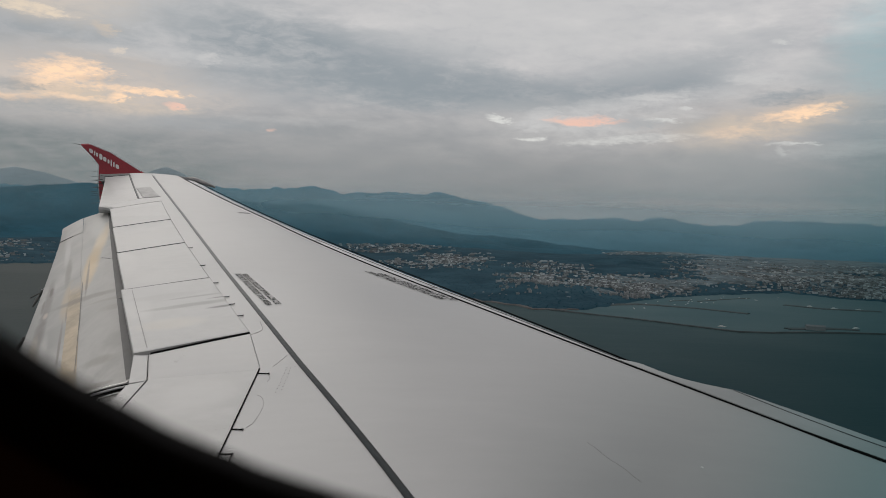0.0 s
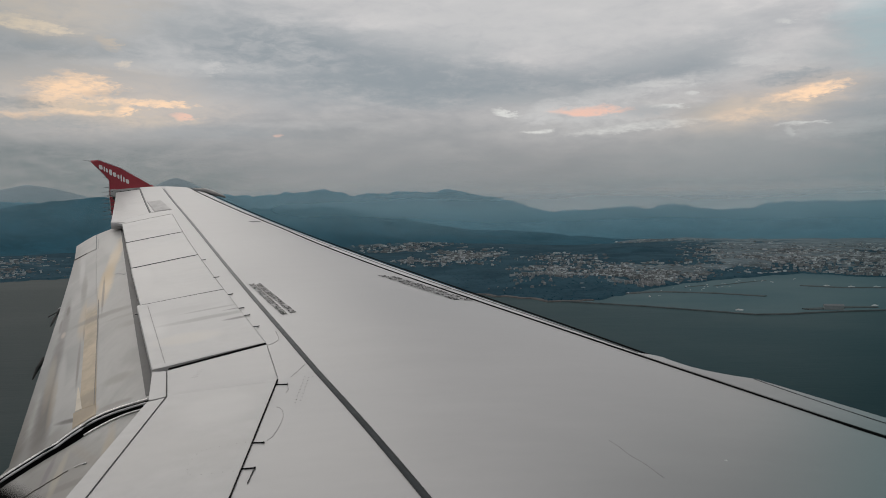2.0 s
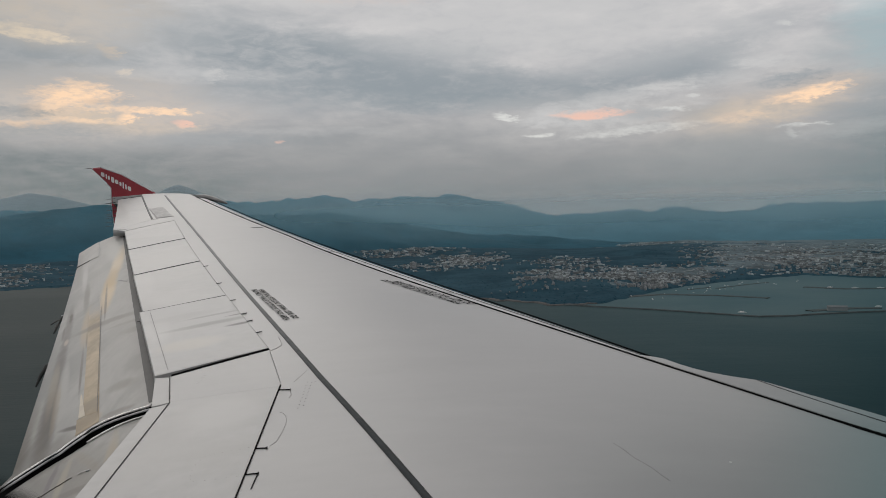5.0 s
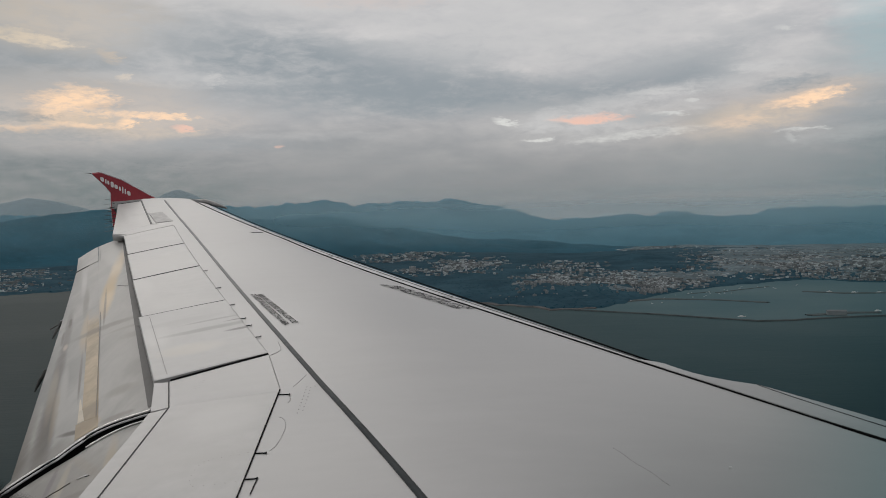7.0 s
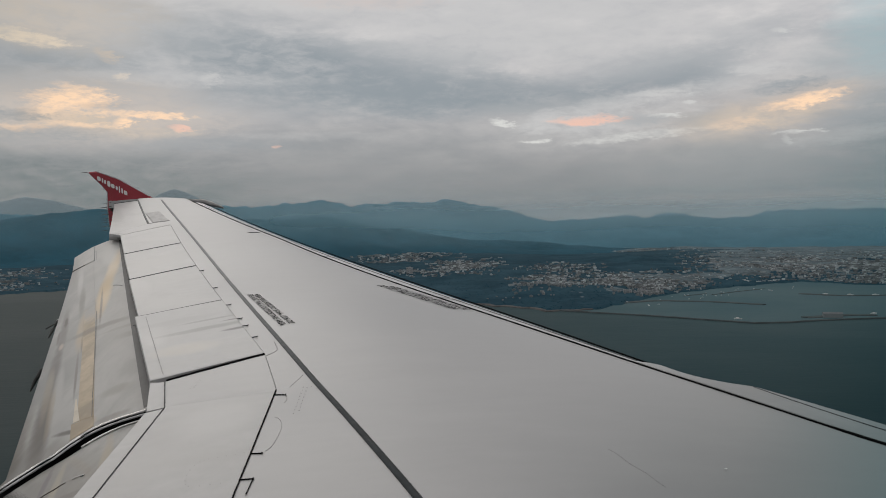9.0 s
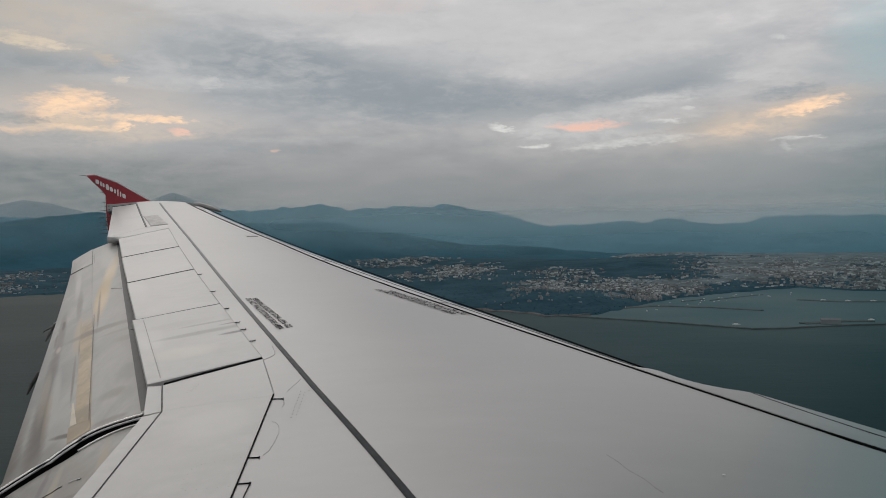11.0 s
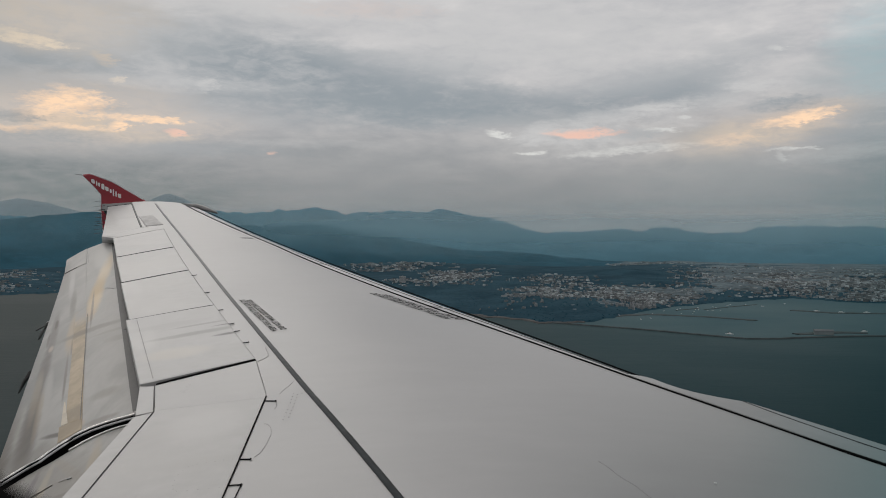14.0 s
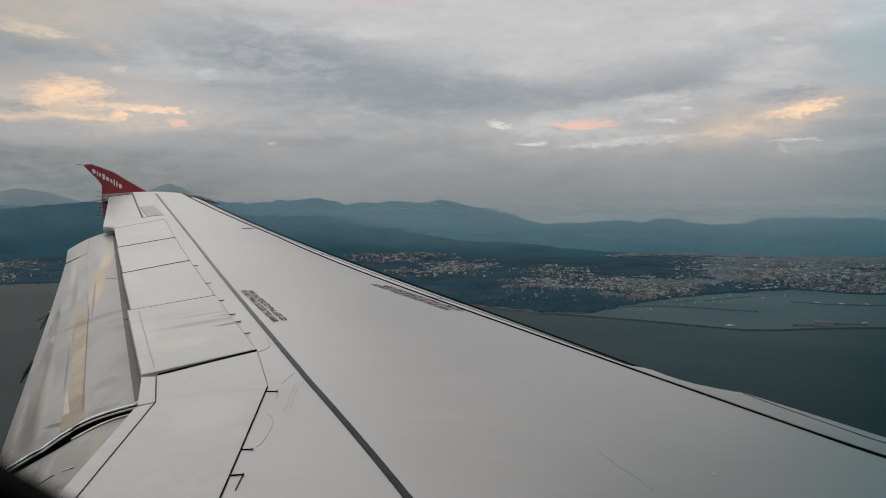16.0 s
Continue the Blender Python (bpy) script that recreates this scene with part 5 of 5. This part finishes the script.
def building(kind_no):
    wd, dp, ht, floors, roof, mat = ((2.4, 2.0, 1.2, 2, True, M_TOWN), (3.4, 2.3, 2.7, 5, False, M_TOWN), (4.2, 2.6, 3.6, 7, False, M_PALE), (2.1, 2.0, 1.1, 2, True, M_PALE), (5.4, 2.6, 2.4, 4, False, M_TOWN), (2.2, 2.2, 4.6, 8, False, M_PALE))[kind_no]
    b, g, r = house_mesh(wd, dp, ht, floors, mat, roof)
    lab = ("small rendered house with a clay tile roof", "beige flat-roofed apartment block", "tall pale apartment block", "small white villa with a clay tile roof", "long beige apartment block", "slender pale tower block")[kind_no]
    t = thing("apartment_building" if kind_no not in (0, 3) else "house", lab, "building", "buildings of the town")
    part("wall", mesh_from("wall", *b, mat), t)
    tagged(part("window_row", mesh_from("window_row", *g, M_GLASS), t), kind="stuff")
    part("roof", mesh_from("roof", *r, M_TILE if roof else mat), t)
    return t


# districts of the town: direction from, to, distance from, to, count, share of tall blocks
DISTRICTS = ((-1.3, 5.4, 2450, 3250, 900, 0.3), (1.4, 3.8, 1690, 2050, 200, 0.5), (3.6, 8.2, 1720, 2550, 700, 0.5), (9.3, 15.2, 1400, 2150, 900, 0.55), (8.2, 13.0, 1250, 1600, 70, 0.3), (14.8, 22.8, 1330, 1860, 1500, 0.6),
             (20.3, 41, 1680, 2150, 2600, 0.6), (20.5, 41, 2050, 3050, 3600, 0.4), (15.2, 22.0, 3050, 3600, 420, 0.3), (-27, -19.4, 1850, 2450, 330, 0.3), (-27, -16, 2400, 3200, 120, 0.2))
spots = []
for a0, a1, r0, r1, count, tall in DISTRICTS:
    k = 0
    while k < count:
        az, r = rng.triangular(a0 - 0.8, a1 + 0.8), r0 + (r1 - r0) * min(rng.random(), rng.random()) ** 0.8
        x, y, _ = place(az, r)
        if r - shore(az) < 14 or (fractal(x, y, 0.006) + 0.5 * fractal(x, y, 0.03, 3) < 0.02 and rng.random() < (0.75 if az > 20 else 0.9)):
            k += 0.12
            continue
        k += 1
        spots.append((r, az, rng.random() < tall))
spots.sort()
kinds = [building(k) for k in range(6)]
used = [False] * 6
rest = []
for i, (r, az, tall) in enumerate(spots):
    x, y, z = place(az, r, ground_height(az, r))
    turn = -az + rng.uniform(-25, 25)
    if i < 230:
        k = rng.choice((1, 2, 4, 4, 1, 5)) if tall else rng.choice((0, 0, 3))
        if used[k]:
            copy_thing(kinds[k], pose(x, y, z, 0, 0, turn))
        else:
            kinds[k].matrix_basis = pose(x, y, z, 0, 0, turn)
            used[k] = True
    else:
        wd, dp, ht = 1.8 + 8.0 * rng.random() ** 2, rng.uniform(2.0, 5), (rng.uniform(1.4, 3.8) if tall else rng.uniform(0.8, 1.8))
        if r > 2050:
            wd, dp, ht = wd * 1.5, dp * 1.5, ht * 1.2
        v, f = box(-wd / 2, wd / 2, -dp / 2, dp / 2, -3, ht)
        c, s = math.cos(radians(turn)), math.sin(radians(turn))
        rest.append(([(x + c * p - s * q, y + s * p + c * q, z + h) for p, q, h in v], f))
for k, u in enumerate(used):
    if not u:
        kinds[k].matrix_basis = pose(*place(12 + k, 1600, 8), 0, 0, 0)
tagged(new("town", mesh_from("town", *joined(rest), M_TOWN)), "dense beige and white town blocks behind the shore", "town", kind="stuff")
# a large pale block and a few bright roofs
tower = thing("hotel_tower", "large pale hotel block above the shore", "building")
part("wall", mesh_from("wall", *box(-7, 7, -4, 4, -3, 13), M_PALE), tower)
tagged(part("window_row", mesh_from("window_row", *joined([box(-6.4 + 2.4 * i, -5 + 2.4 * i, -4.08, -3.95, 1.5 + 2 * f, 2.6 + 2 * f) for i in range(6) for f in range(6)]), M_GLASS), tower), kind="stuff")
part("roof", mesh_from("roof", *joined([box(-7.2, 7.2, -4.2, 4.2, 13, 13.4), box(-2.4, 2.4, -1.6, 1.6, 13.4, 14.6)]), M_PALE), tower)
tower.matrix_basis = pose(*place(2.05, 1770, ground_height(2.05, 1770)), 0, 0, -4)

# pine wood: many uneven clumps
clump = bmesh.new()
bmesh.ops.create_icosphere(clump, subdivisions=1, radius=1.0)
cv = [tuple(v.co) for v in clump.verts]
cf = [tuple(v.index for v in f.verts) for f in clump.faces]
clump.free()
wood = []
tries = 0
while len(wood) < 6000 and tries < 60000:
    tries += 1
    az, r = rng.uniform(-27, 40), 1130 + 1500 * rng.random() ** 1.3
    if r - shore(az) < 8:
        continue
    x, y, z = place(az, r, ground_height(az, r))
    if fractal(x, y, 0.006) > 0.1 and rng.random() < 0.8:
        continue
    s = rng.uniform(0.5, 1.2)
    wood.append(([(x + a * s * rng.uniform(0.8, 1.5), y + b * s * rng.uniform(0.8, 1.4), z + c * s * rng.uniform(0.6, 0.9)) for a, b, c in cv], cf))
tagged(new("pine_wood", mesh_from("pine_wood", *joined(wood), M_WOOD, True)), "dark blue-green pine trees among the houses", "trees", kind="stuff")


def mole(points, width, height, mat, step=6):
    """A quay or breakwater: a low bank with sloped sides along points given as direction and distance."""
    verts, faces = [], []
    pts = []
    for (a0, r0), (a1, r1) in zip(points, points[1:]):
        pts += [(a0 + (a1 - a0) * i / step, r0 + (r1 - r0) * i / step) for i in range(step)]
    pts.append(points[-1])
    xy = [Vector(place(a, r)) for a, r in pts]
    for i, p in enumerate(xy):
        d = (xy[min(i + 1, len(xy) - 1)] - xy[max(0, i - 1)]).normalized()
        nrm = Vector((-d.y, d.x, 0))
        wob = 1 + 0.25 * fractal(p.x, p.y, 0.03, 3)
        for s, z in ((-0.8 * wob, -2), (-0.5, height * wob), (0.5, height), (0.8 * wob, -2)):
            verts.append(tuple(p + nrm * width * s + Vector((0, 0, z))))
    for i in range(len(xy) - 1):
        faces += [(4 * i + j, 4 * i + j + 1, 4 * i + j + 5, 4 * i + j + 4) for j in range(3)]
    faces += [(0, 1, 2, 3), tuple(range(len(verts) - 4, len(verts)))[::-1]]
    return verts, faces


MOLES = (("breakwater", "long low stone breakwater closing the harbour", ((12.4, 1146), (15, 1118), (18.3, 1090), (21.7, 1056), (25.0, 1030), (27, 1046), (28.7, 1075), (32.4, 1126), (38, 1190)), 4, 1.7),
         ("pier", "stone pier in the harbour", ((19.8, 1300), (22.5, 1292), (25.6, 1262)), 9, 1.3),
         ("pier", "broad quay with sheds", ((27.7, 1462), (30, 1440), (33.2, 1470)), 10, 1.3),
         ("pier", "short landing stage", ((15.4, 1235), (17.2, 1275), (18.6, 1300), (20.0, 1305)), 13, 1.3),
         ("pier", "marina jetty", ((22.4, 1420), (24.2, 1500), (25.6, 1560)), 3, 0.8),
         ("pier", "marina jetty", ((20.6, 1390), (22.0, 1440)), 3, 0.8),
         ("pier", "quay behind the breakwater", ((28.0, 1105), (30.5, 1150), (32.0, 1160)), 12, 1.3))
for name, lab, pts, wd, ht in MOLES:
    tagged(new(name, mesh_from(name, *mole(pts, wd, ht, M_QUAY), M_QUAY)), lab, "pier", kind="structure")
tagged(new("shore_rocks", mesh_from("shore_rocks", *mole([(a, shore(a) + 3) for a in (5 + 0.6 * k for k in range(17))], 8, 1.6, M_SAND, 4), M_SAND)), "pale rocky strip along the shore", "shore", kind="structure")


def ship(l, wd, lab, name):
    """Hull with a raked bow, deck house and funnel."""
    t = thing(name, lab, "ship", "ships in the harbour")
    n = 8
    hv, hf = [], []
    for i in range(n + 1):
        u = i / n
        b = wd / 2 * (1 - max(0.0, (u - 0.6) / 0.4) ** 2)
        x = -l / 2 + l * u
        hv += [(x, -b * 0.8, -1), (x + 0.03 * l * u, -b, wd * 0.35 + 0.06 * wd * u), (x + 0.03 * l * u, b, wd * 0.35 + 0.06 * wd * u), (x, b * 0.8, -1)]
    for i in range(n):
        hf += [(4 * i + j, 4 * i + 4 + j, 4 * i + 5 + j, 4 * i + 1 + j) for j in range(3)]
    hf += [(0, 1, 2, 3), (4 * n + 3, 4 * n + 2, 4 * n + 1, 4 * n)]
    part("hull", mesh_from("hull", hv, hf, M_WHITE), t)
    part("deck_house", mesh_from("deck_house", *joined([box(-l * 0.32, l * 0.18, -wd * 0.36, wd * 0.36, wd * 0.36, wd * 0.62), box(-l * 0.22, l * 0.10, -wd * 0.28, wd * 0.28, wd * 0.62, wd * 0.85)]), M_WHITE), t)
    part("funnel", mesh_from("funnel", *tube([(-l * 0.15, 0, wd * 0.85), (-l * 0.17, 0, wd * 1.25)], wd * 0.14, 8), M_UNDER), t)
    return t


ferry = ship(9.5, 2.4, "white ferry lying in the harbour", "ferry")
ferry.matrix_basis = pose(*place(16.9, 1268), 0, 0, -12)
for az, r, turn in ((24.0, 1075, -15), (30.6, 1462, -20), (32.0, 1475, -24), (31.9, 1180, 10), (29.2, 1468, 5)):
    copy_thing(ferry, pose(*place(az, r), 0, 0, turn))
yacht = ship(3.5, 1.1, "small white motor yacht at its mooring", "yacht")
yacht.matrix_basis = pose(*place(22.0, 1452), 0, 0, 30)
for k in range(26):
    az = rng.uniform(18.2, 27.5)
    copy_thing(yacht, pose(*place(az, rng.uniform(0.90, 0.985) * (shore(az) - 12)), 0, 0, rng.uniform(0, 180)))
shed = thing("quay_shed", "long low shed on the breakwater quay", "shed")
part("wall", mesh_from("wall", *box(-11, 11, -4, 4, -1, 4), M_TOWN), shed)
part("roof", mesh_from("roof", [(-11.4, -4.4, 4), (11.4, -4.4, 4), (11.4, 4.4, 4), (-11.4, 4.4, 4), (-11.4, 0, 5.6), (11.4, 0, 5.6)], [(0, 1, 5, 4), (3, 4, 5, 2), (0, 4, 3), (1, 2, 5), (3, 2, 1, 0)], M_TILE), shed)
shed.matrix_basis = pose(*place(29.6, 1118, 1.3), 0, 0, -20)
